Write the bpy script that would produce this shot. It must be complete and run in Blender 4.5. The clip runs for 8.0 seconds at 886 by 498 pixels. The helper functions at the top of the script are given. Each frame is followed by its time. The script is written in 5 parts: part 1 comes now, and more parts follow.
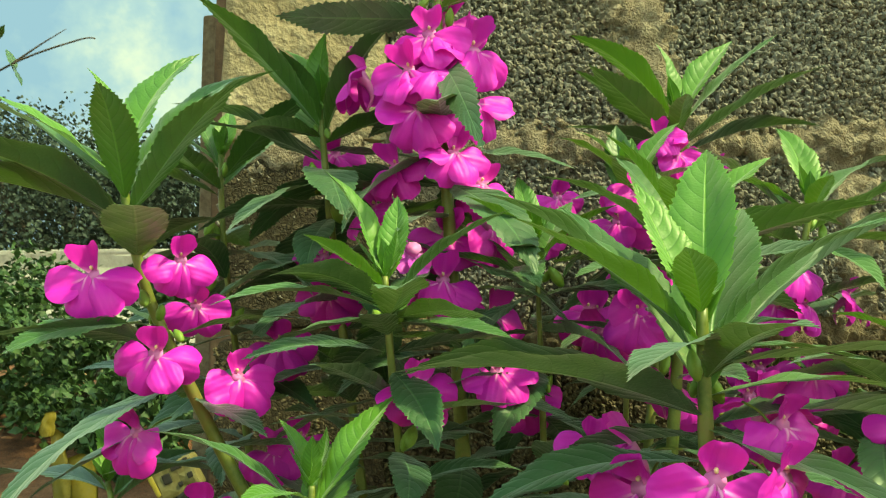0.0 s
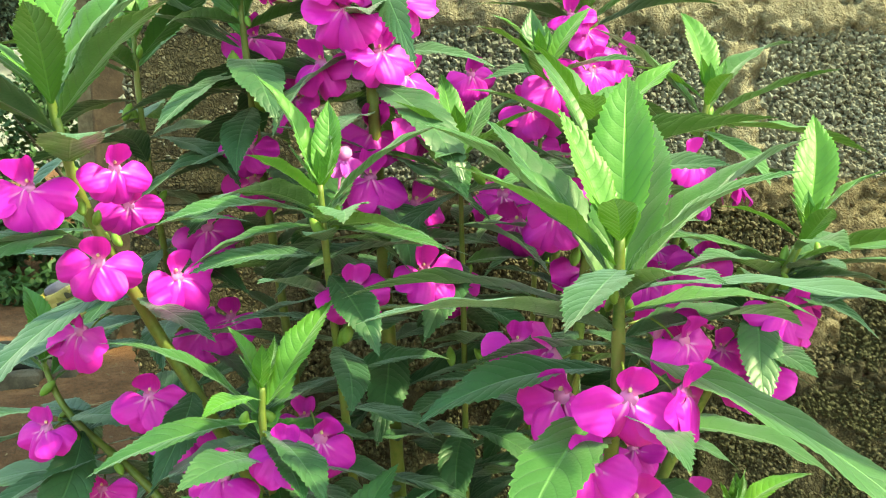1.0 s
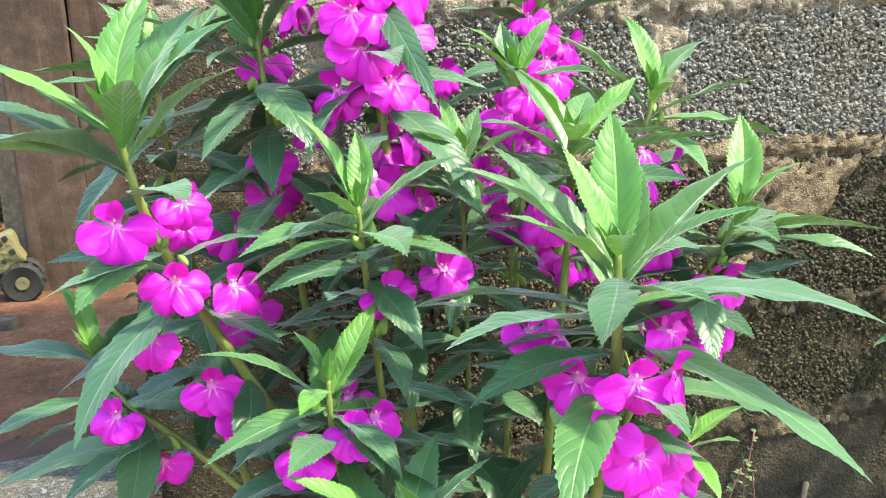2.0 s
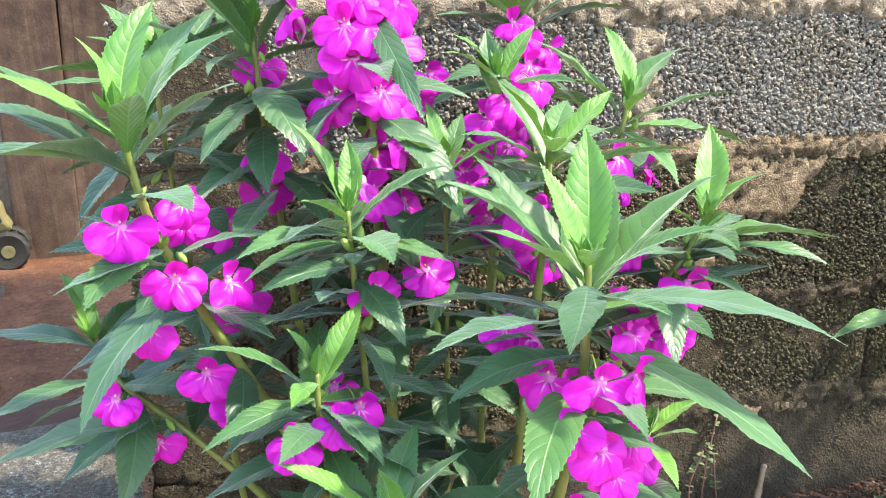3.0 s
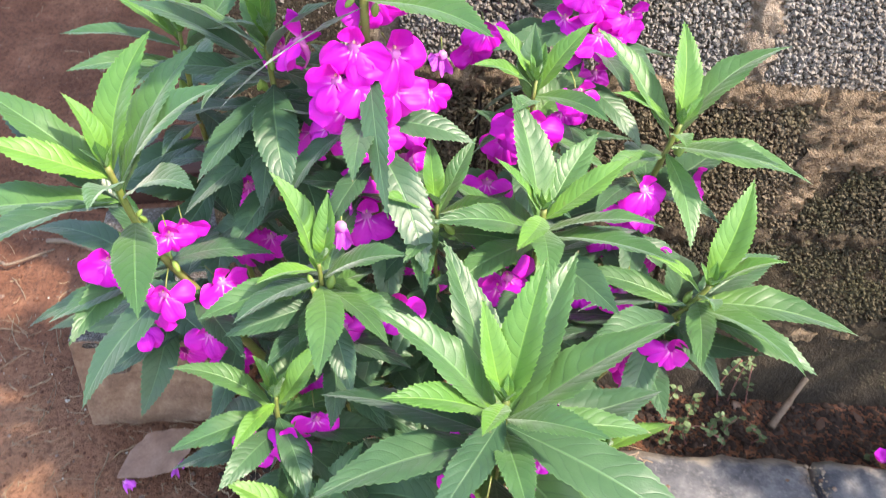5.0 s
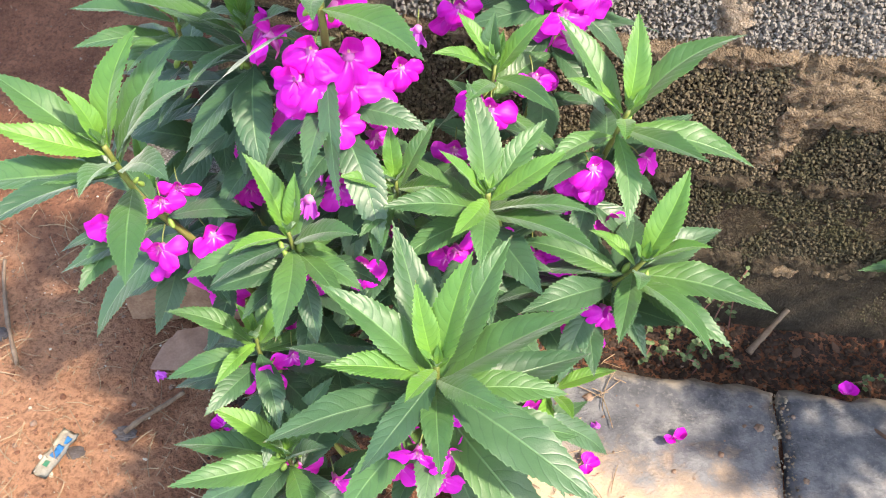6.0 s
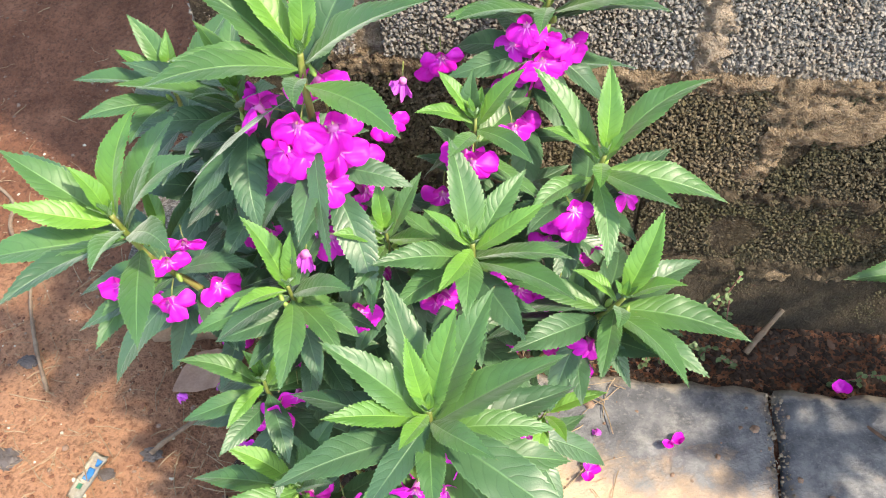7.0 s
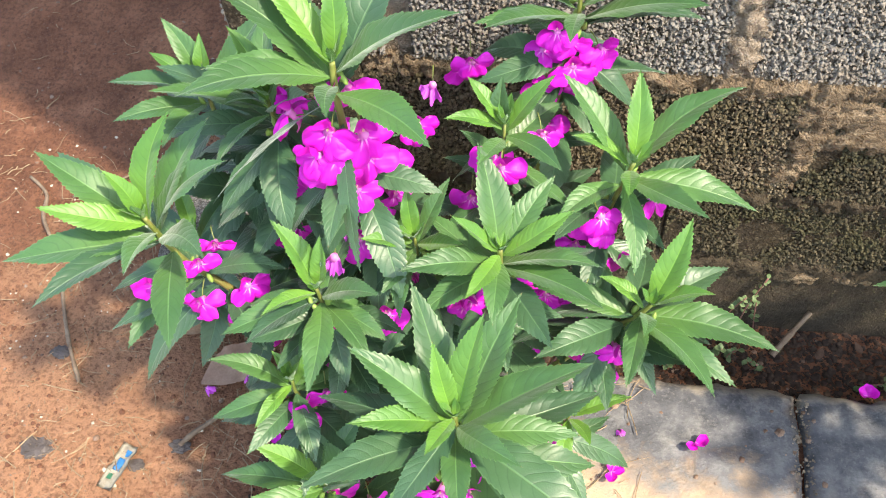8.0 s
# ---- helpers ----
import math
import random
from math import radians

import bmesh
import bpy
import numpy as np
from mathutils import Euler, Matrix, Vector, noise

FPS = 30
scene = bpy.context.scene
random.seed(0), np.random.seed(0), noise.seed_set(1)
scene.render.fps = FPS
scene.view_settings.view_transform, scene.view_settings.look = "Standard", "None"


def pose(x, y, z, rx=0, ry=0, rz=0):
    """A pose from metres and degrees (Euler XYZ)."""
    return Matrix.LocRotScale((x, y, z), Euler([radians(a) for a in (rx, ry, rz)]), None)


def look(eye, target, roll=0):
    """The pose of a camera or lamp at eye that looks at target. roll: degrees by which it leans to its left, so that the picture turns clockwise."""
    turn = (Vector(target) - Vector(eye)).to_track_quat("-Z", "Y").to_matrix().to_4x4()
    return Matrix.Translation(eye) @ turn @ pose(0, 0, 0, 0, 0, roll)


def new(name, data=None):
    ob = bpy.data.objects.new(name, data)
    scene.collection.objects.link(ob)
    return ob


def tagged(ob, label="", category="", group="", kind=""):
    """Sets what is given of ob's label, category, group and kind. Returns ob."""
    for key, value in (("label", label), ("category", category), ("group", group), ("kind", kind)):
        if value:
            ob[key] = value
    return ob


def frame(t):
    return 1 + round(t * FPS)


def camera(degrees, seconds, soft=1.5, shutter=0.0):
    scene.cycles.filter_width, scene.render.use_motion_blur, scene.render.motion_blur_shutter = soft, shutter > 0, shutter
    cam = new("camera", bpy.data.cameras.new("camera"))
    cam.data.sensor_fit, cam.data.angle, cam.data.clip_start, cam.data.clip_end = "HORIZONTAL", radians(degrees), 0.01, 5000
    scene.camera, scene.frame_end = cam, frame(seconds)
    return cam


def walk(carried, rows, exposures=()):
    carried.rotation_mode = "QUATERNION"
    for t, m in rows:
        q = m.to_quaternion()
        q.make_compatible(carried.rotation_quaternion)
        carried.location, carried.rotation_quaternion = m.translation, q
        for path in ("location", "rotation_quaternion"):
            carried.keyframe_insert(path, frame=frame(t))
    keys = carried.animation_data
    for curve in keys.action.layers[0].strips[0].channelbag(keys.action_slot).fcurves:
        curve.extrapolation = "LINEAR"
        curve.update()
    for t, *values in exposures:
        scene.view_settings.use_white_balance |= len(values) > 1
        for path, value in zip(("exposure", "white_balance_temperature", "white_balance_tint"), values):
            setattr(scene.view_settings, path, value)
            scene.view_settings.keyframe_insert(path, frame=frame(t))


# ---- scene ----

from math import sin, cos, pi, sqrt, atan2

# ---- camera ----
cam = camera(50.9, 8.0, soft=1.05, shutter=0.2)
PATH = [
    (0, -0.0325, 0.0128, 0.4492, 97.41, 0.55, 1.14),
    (0.5, -0.0355, 0.0043, 0.4815, 91.42, 1.02, -1.64),
    (1, -0.0621, -0.0210, 0.5123, 85.01, 0.84, -6.12),
    (1.5, -0.1212, -0.0717, 0.5602, 80.88, 0.88, -10.14),
    (2, -0.1680, -0.1134, 0.6002, 78.82, 2.44, -13.59),
    (2.2, -0.1800, -0.1228, 0.6134, 77.99, 2.54, -14.60),
    (3.3, -0.1766, -0.1553, 0.6502, 75.38, -0.29, -13.28),
    (3.5, -0.1633, -0.1480, 0.6636, 73.86, -1.18, -10.60),
    (4, -0.1134, -0.1166, 0.7192, 70.27, -1.68, -2.93),
    (4.5, -0.0312, -0.0505, 0.8761, 61.76, -1.88, 0.62),
    (5, 0.0254, -0.0172, 0.9985, 49.98, -2.65, 2.43),
    (5.2, 0.0474, -0.0129, 1.0351, 46.31, -2.55, 3.85),
    (6.3, 0.1514, 0.0132, 1.1733, 39.77, -0.21, 8.14),
    (6.5, 0.1572, 0.0213, 1.1859, 39.45, 0.25, 7.72),
    (7, 0.1653, 0.0382, 1.2398, 37.92, 1.99, 6.91),
    (7.5, 0.1537, 0.0367, 1.2636, 37.25, 2.76, 8.04),
    (8, 0.1616, 0.0500, 1.2569, 37.05, 2.75, 8.44),
]
walk(cam, [(t, pose(x, y, z, rx, ry, rz)) for t, x, y, z, rx, ry, rz in PATH],
     exposures=[(0, 2.10, 15500, -32), (0.5, 2.46, 19000, -37), (1, 2.80, 12000, -33), (1.5, 3.00, 8000, -16), (2, 3.02, 7600, -3), (3.5, 3.09, 7450, 6), (4.5, 2.90, 7550, 13), (5.2, 2.79, 7600, 17), (6.5, 2.66, 7900, 11), (8, 2.64, 7950, 9)])

# ---- world and sun ----
SUN = Vector((0.64, -0.33, 1.0)).normalized()
world = bpy.data.worlds.new("sky")
scene.world = world
world.use_nodes = True
wn, wl = world.node_tree.nodes, world.node_tree.links
wn.clear()
sky = wn.new("ShaderNodeTexSky")
sky.sky_type = "NISHITA"
sky.sun_disc = False
sky.sun_elevation = math.asin(SUN.z)
sky.sun_rotation = atan2(SUN.x, SUN.y)
sky.air_density, sky.dust_density = 1.0, 1.0
bg = wn.new("ShaderNodeBackground")
bg.inputs["Strength"].default_value = 0.125
wo = wn.new("ShaderNodeOutputWorld")
wl.new(sky.outputs["Color"], bg.inputs["Color"])
wl.new(bg.outputs["Background"], wo.inputs["Surface"])
sun_data = bpy.data.lights.new("sun", "SUN")
sun_data.energy, sun_data.angle, sun_data.color = 1.5, radians(2.5), (1.0, 0.95, 0.87)
sun = new("sun", sun_data)
sun.matrix_basis = look(SUN * 10, (0, 0, 0))


# ---- material helpers ----
def material(name, rough=0.7, metal=0.0, spec=0.5):
    m = bpy.data.materials.new(name)
    m.use_nodes = True
    b = m.node_tree.nodes["Principled BSDF"]
    b.inputs["Roughness"].default_value = rough
    b.inputs["Metallic"].default_value = metal
    b.inputs["Specular IOR Level"].default_value = spec
    return m, m.node_tree.nodes, m.node_tree.links, b


def node(nodes, kind, **values):
    n = nodes.new(kind)
    for key, value in values.items():
        n.inputs[key.replace("_", " ")].default_value = value
    return n


def noise_of(nodes, links, co, scale, detail=4.0, rough=0.55):
    n = node(nodes, "ShaderNodeTexNoise", Scale=scale, Detail=detail, Roughness=rough)
    links.new(co, n.inputs["Vector"])
    return n.outputs["Fac"]


def ramp_of(nodes, links, fac, *stops):
    r = nodes.new("ShaderNodeValToRGB")
    e = r.color_ramp.elements
    while len(e) < len(stops):
        e.new(0.5)
    for el, (p, c) in zip(e, stops):
        el.position, el.color = p, (*c, 1)
    links.new(fac, r.inputs["Fac"])
    return r.outputs["Color"]


def mix_of(nodes, links, fac, a, b, how="MIX"):
    m = nodes.new("ShaderNodeMix")
    m.data_type, m.blend_type = "RGBA", how
    for value, key in ((fac, 0), (a, 6), (b, 7)):
        if isinstance(value, (int, float)):
            m.inputs[key].default_value = value
        elif isinstance(value, tuple):
            m.inputs[key].default_value = (*value, 1)
        else:
            links.new(value, m.inputs[key])
    return m.outputs[2]


def math_of(nodes, links, how, a, b=0.0):
    m = nodes.new("ShaderNodeMath")
    m.operation = how
    for i, value in enumerate((a, b)):
        if isinstance(value, (int, float)):
            m.inputs[i].default_value = value
        else:
            links.new(value, m.inputs[i])
    return m.outputs[0]


def bump_of(nodes, links, bsdf, height, strength, distance):
    b = node(nodes, "ShaderNodeBump", Strength=strength, Distance=distance)
    links.new(height, b.inputs["Height"])
    links.new(b.outputs["Normal"], bsdf.inputs["Normal"])
    return b


def object_co(nodes):
    return nodes.new("ShaderNodeTexCoord").outputs["Object"]


def world_co(nodes):
    return nodes.new("ShaderNodeNewGeometry").outputs["Position"]


def random_of(nodes):
    return nodes.new("ShaderNodeObjectInfo").outputs["Random"]


# ---- materials ----
def leaf_material(name, dark, mid, light, vein, gloss, glow, fresh=0.0):
    m, n, l, b = material(name, gloss, 0, 0.5)
    # a thin waxy bloom
    b.inputs["Sheen Weight"].default_value = 0.30
    b.inputs["Sheen Roughness"].default_value = 0.40
    b.inputs["Sheen Tint"].default_value = (0.84, 0.94, 0.97, 1)
    uv = n.new("ShaderNodeUVMap").outputs["UV"]
    sep = n.new("ShaderNodeSeparateXYZ")
    l.new(uv, sep.inputs[0])
    u, v = sep.outputs["X"], sep.outputs["Y"]
    across = math_of(n, l, "ABSOLUTE", v)
    co = object_co(n)
    # side veins leave the midrib and curve forward
    slant = math_of(n, l, "SUBTRACT", u, math_of(n, l, "MULTIPLY", math_of(n, l, "POWER", across, 1.5), 0.15))
    slant = math_of(n, l, "ADD", slant, math_of(n, l, "MULTIPLY", noise_of(n, l, co, 34, 2), 0.10))
    wave = math_of(n, l, "ABSOLUTE", math_of(n, l, "SINE", math_of(n, l, "MULTIPLY", slant, 38.0)))
    quilt = math_of(n, l, "POWER", wave, 0.45)
    veins = ramp_of(n, l, wave, (0.0, (1, 1, 1)), (0.16, (0.25, 0.25, 0.25)), (0.32, (0, 0, 0)))
    rib = ramp_of(n, l, across, (0.0, (1, 1, 1)), (0.025, (0.9, 0.9, 0.9)), (0.06, (0, 0, 0)))
    big = noise_of(n, l, co, 24, 4, 0.6)
    fine = noise_of(n, l, co, 420, 3)
    cells = node(n, "ShaderNodeTexVoronoi", Scale=620.0)
    l.new(co, cells.inputs["Vector"])
    rand = random_of(n)
    base = ramp_of(n, l, math_of(n, l, "ADD", math_of(n, l, "MULTIPLY", big, 0.62), math_of(n, l, "MULTIPLY", rand, 0.40)),
                   (0.22, dark), (0.5, mid), (0.82, light))
    base = mix_of(n, l, math_of(n, l, "MULTIPLY", fine, 0.45), base, dark)
    # a blade ages from its tip: the base stays lime
    lime = ramp_of(n, l, math_of(n, l, "ADD", u, math_of(n, l, "MULTIPLY", big, 0.3)), (0.18, (1, 1, 1)), (0.72, (0, 0, 0)))
    base = mix_of(n, l, math_of(n, l, "MULTIPLY", lime, fresh), base, (0.140, 0.300, 0.034))
    base = mix_of(n, l, math_of(n, l, "MULTIPLY", veins, 0.58), base, dark)
    base = mix_of(n, l, math_of(n, l, "MULTIPLY", rib, 0.45), base, vein)
    # a pale hairline along the toothed margin
    margin = ramp_of(n, l, across, (0.955, (0, 0, 0)), (0.99, (0.45, 0.45, 0.45)))
    base = mix_of(n, l, margin, base, vein)
    # worn spots, pale nicks and dried tips
    spot = noise_of(n, l, co, 80, 2)
    spots = ramp_of(n, l, spot, (0.75, (0, 0, 0)), (0.78, (1, 1, 1)))
    base = mix_of(n, l, math_of(n, l, "MULTIPLY", spots, 0.4), base, (0.20, 0.19, 0.07))
    tipped = math_of(n, l, "ADD", u, math_of(n, l, "MULTIPLY", math_of(n, l, "SUBTRACT", rand, 0.5), 0.03))
    base = mix_of(n, l, ramp_of(n, l, tipped, (0.978, (0, 0, 0)), (0.995, (0.8, 0.8, 0.8))), base, (0.20, 0.13, 0.06))
    l.new(base, b.inputs["Base Color"])
    l.new(math_of(n, l, "ADD", math_of(n, l, "MULTIPLY", big, 0.26), gloss - 0.13), b.inputs["Roughness"])
    relief = math_of(n, l, "ADD", math_of(n, l, "MULTIPLY", quilt, 0.9),
                     math_of(n, l, "ADD", math_of(n, l, "MULTIPLY", rib, -1.2), math_of(n, l, "MULTIPLY", math_of(n, l, "ADD", fine, cells.outputs["Distance"]), 0.22)))
    bump_of(n, l, b, relief, 0.36, 0.0010)
    tr = n.new("ShaderNodeBsdfTranslucent")
    l.new(mix_of(n, l, 0.55, base, (0.21, 0.40, 0.05)), tr.inputs["Color"])
    mx = n.new("ShaderNodeMixShader")
    mx.inputs["Fac"].default_value = glow
    l.new(b.outputs["BSDF"], mx.inputs[1])
    l.new(tr.outputs["BSDF"], mx.inputs[2])
    l.new(mx.outputs[0], n["Material Output"].inputs["Surface"])
    return m


LEAF = leaf_material("leaf_green", (0.021, 0.067, 0.023), (0.039, 0.113, 0.034), (0.063, 0.162, 0.045), (0.15, 0.31, 0.10), 0.43, 0.10, 0.32)
LEAF_OLD = leaf_material("leaf_deep_green", (0.018, 0.055, 0.026), (0.033, 0.089, 0.040), (0.054, 0.128, 0.053), (0.12, 0.24, 0.10), 0.40, 0.08)
LEAF_YOUNG = leaf_material("leaf_lime", (0.036, 0.120, 0.020), (0.064, 0.182, 0.028), (0.098, 0.235, 0.036), (0.20, 0.42, 0.06), 0.45, 0.15, 0.70)


def petal_material(name, inner, outer):
    m, n, l, b = material(name, 0.5, 0, 0.3)
    uv = n.new("ShaderNodeUVMap").outputs["UV"]
    sep = n.new("ShaderNodeSeparateXYZ")
    l.new(uv, sep.inputs[0])
    r, a = sep.outputs["X"], sep.outputs["Y"]
    streak = math_of(n, l, "SINE", math_of(n, l, "MULTIPLY", a, 44.0))
    co = object_co(n)
    cloud = noise_of(n, l, co, 60, 3)
    c = ramp_of(n, l, math_of(n, l, "ADD", r, math_of(n, l, "MULTIPLY", cloud, 0.22)), (0.16, inner), (0.40, outer))
    c = mix_of(n, l, math_of(n, l, "MULTIPLY", random_of(n), 0.4), c, (0.58, 0.006, 0.44))
    c = mix_of(n, l, math_of(n, l, "MULTIPLY", math_of(n, l, "MAXIMUM", streak, 0.0), 0.06), c, (0.45, 0.0, 0.38))
    mid_line = ramp_of(n, l, math_of(n, l, "ABSOLUTE", math_of(n, l, "SUBTRACT", a, 0.5)), (0.01, (1, 1, 1)), (0.045, (0, 0, 0)))
    near = ramp_of(n, l, math_of(n, l, "ADD", r, math_of(n, l, "MULTIPLY", cloud, 0.15)), (0.18, (0.5, 0.5, 0.5)), (0.48, (0, 0, 0)))
    c = mix_of(n, l, math_of(n, l, "MULTIPLY", mid_line, near), c, (0.95, 0.62, 0.86))
    l.new(c, b.inputs["Base Color"])
    bump_of(n, l, b, math_of(n, l, "ADD", math_of(n, l, "MULTIPLY", streak, 0.14), math_of(n, l, "MULTIPLY", cloud, 2.0)), 0.4, 0.0010)
    tr = n.new("ShaderNodeBsdfTranslucent")
    l.new(mix_of(n, l, 0.5, c, (0.92, 0.02, 0.56)), tr.inputs["Color"])
    mx = n.new("ShaderNodeMixShader")
    mx.inputs["Fac"].default_value = 0.18
    l.new(b.outputs["BSDF"], mx.inputs[1])
    l.new(tr.outputs["BSDF"], mx.inputs[2])
    l.new(mx.outputs[0], n["Material Output"].inputs["Surface"])
    return m


PETAL = petal_material("petal_magenta", (0.76, 0.05, 0.60), (0.69, 0.012, 0.56))
THROAT = petal_material("petal_throat", (0.88, 0.34, 0.62), (0.60, 0.011, 0.47))
FADED = petal_material("petal_faded", (0.78, 0.50, 0.76), (0.52, 0.10, 0.60))


def plain(name, colours, rough, scale, bump=0.3, dist=0.001, spec=0.4, detail=5.0, co="object"):
    m, n, l, b = material(name, rough, 0, spec)
    p = object_co(n) if co == "object" else world_co(n)
    f = noise_of(n, l, p, scale, detail, 0.6)
    g = noise_of(n, l, p, scale * 9, 3)
    f2 = math_of(n, l, "ADD", math_of(n, l, "MULTIPLY", f, 0.72), math_of(n, l, "MULTIPLY", g, 0.28))
    stops = [(0.28 + 0.44 * i / max(1, len(colours) - 1), c) for i, c in enumerate(colours)]
    l.new(ramp_of(n, l, f2, *stops), b.inputs["Base Color"])
    bump_of(n, l, b, f2, bump, dist)
    return m


STEM = plain("stem_green", [(0.07, 0.11, 0.022), (0.15, 0.18, 0.045), (0.21, 0.17, 0.065)], 0.4, 45, 0.3, 0.0006)
ANTHER = plain("pale_anther", [(0.62, 0.42, 0.22), (0.85, 0.66, 0.48)], 0.5, 300, 0.2, 0.0002)
BUD = plain("bud_green", [(0.11, 0.20, 0.03), (0.21, 0.31, 0.07)], 0.5, 90, 0.2, 0.0005)
WOOD = plain("weathered_wood", [(0.030, 0.016, 0.011), (0.064, 0.037, 0.026), (0.115, 0.074, 0.055)], 0.85, 22, 0.7, 0.004)
STICK = plain("dry_stick", [(0.07, 0.045, 0.03), (0.15, 0.105, 0.072), (0.23, 0.175, 0.125)], 0.85, 60, 0.6, 0.001)
STRAW = plain("dry_straw", [(0.13, 0.085, 0.05), (0.24, 0.17, 0.105), (0.38, 0.29, 0.19)], 0.8, 70, 0.3, 0.0005)
REDSTEM = plain("red_weed_stem", [(0.11, 0.040, 0.036), (0.21, 0.085, 0.075), (0.27, 0.13, 0.10)], 0.6, 60, 0.2, 0.0004)
WEEDLEAF = plain("dusty_weed_leaf", [(0.045, 0.075, 0.032), (0.085, 0.135, 0.055), (0.16, 0.20, 0.10)], 0.6, 90, 0.3, 0.0004)
DRYLEAF = plain("dry_leaf", [(0.045, 0.022, 0.014), (0.095, 0.052, 0.034), (0.15, 0.09, 0.06)], 0.7, 35, 0.5, 0.001)
PALELEAF = plain("pale_dead_leaf", [(0.16, 0.088, 0.058), (0.25, 0.150, 0.105), (0.33, 0.215, 0.155)], 0.6, 30, 0.3, 0.0006)
CLAY = plain("red_clay", [(0.028, 0.0098, 0.0062), (0.048, 0.0175, 0.0110), (0.078, 0.032, 0.0205)], 0.9, 18, 0.6, 0.003)
STAINED = plain("earth_stained_concrete", [(0.085, 0.048, 0.032), (0.18, 0.112, 0.076), (0.30, 0.215, 0.155)], 0.92, 30, 0.8, 0.004)
PEBBLE = plain("pebble", [(0.075, 0.042, 0.030), (0.16, 0.10, 0.07), (0.28, 0.22, 0.18)], 0.85, 55, 0.5, 0.001)
CREAM = plain("lime_render", [(0.09, 0.060, 0.034), (0.24, 0.187, 0.122), (0.37, 0.31, 0.225)], 0.9, 17, 1.0, 0.014, co="world")
MORTAR = plain("mortar", [(0.090, 0.066, 0.047), (0.24, 0.190, 0.142), (0.38, 0.315, 0.245)], 0.93, 45, 1.0, 0.022, detail=8.0, co="world")
MORTAR_DAMP = plain("damp_mortar", [(0.055, 0.037, 0.021), (0.175, 0.126, 0.080), (0.32, 0.245, 0.165)], 0.93, 45, 1.0, 0.022, detail=8.0, co="world")
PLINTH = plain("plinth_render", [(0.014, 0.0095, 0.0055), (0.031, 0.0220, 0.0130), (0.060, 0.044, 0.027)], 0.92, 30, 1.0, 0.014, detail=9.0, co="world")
RUBBLE = plain("dirty_rubble", [(0.030, 0.021, 0.017), (0.068, 0.050, 0.041), (0.125, 0.095, 0.078)], 0.92, 34, 0.8, 0.004)
MUD = plain("dried_mud", [(0.016, 0.011, 0.0065), (0.036, 0.026, 0.015), (0.074, 0.056, 0.034)], 0.93, 40, 1.0, 0.012, detail=9.0, co="world")
YELLOW = plain("yellow_plastic", [(0.16, 0.115, 0.025), (0.31, 0.245, 0.050), (0.30, 0.25, 0.11)], 0.5, 22, 0.2, 0.002)
PALEYELLOW = plain("faded_yellow_plastic", [(0.095, 0.080, 0.030), (0.16, 0.14, 0.062), (0.12, 0.095, 0.055)], 0.5, 20, 0.2, 0.001)
PURPLE = plain("purple_plastic", [(0.045, 0.038, 0.085), (0.10, 0.085, 0.15)], 0.5, 20, 0.2, 0.001)
RUBBER = plain("black_rubber", [(0.006, 0.0055, 0.0055), (0.024, 0.021, 0.019)], 0.75, 40, 0.3, 0.001)
FOIL = plain("pale_wrapper", [(0.26, 0.22, 0.165), (0.42, 0.385, 0.31), (0.56, 0.53, 0.45)], 0.4, 60, 0.5, 0.001)
FOILBLUE = plain("blue_print", [(0.02, 0.16, 0.42), (0.04, 0.26, 0.55)], 0.4, 60, 0.3, 0.001)
FOILGREEN = plain("green_print", [(0.04, 0.22, 0.12), (0.08, 0.30, 0.18)], 0.4, 60, 0.3, 0.001)
FILM = plain("grey_film", [(0.032, 0.024, 0.021), (0.062, 0.050, 0.045), (0.105, 0.090, 0.085)], 0.6, 50, 0.4, 0.001)


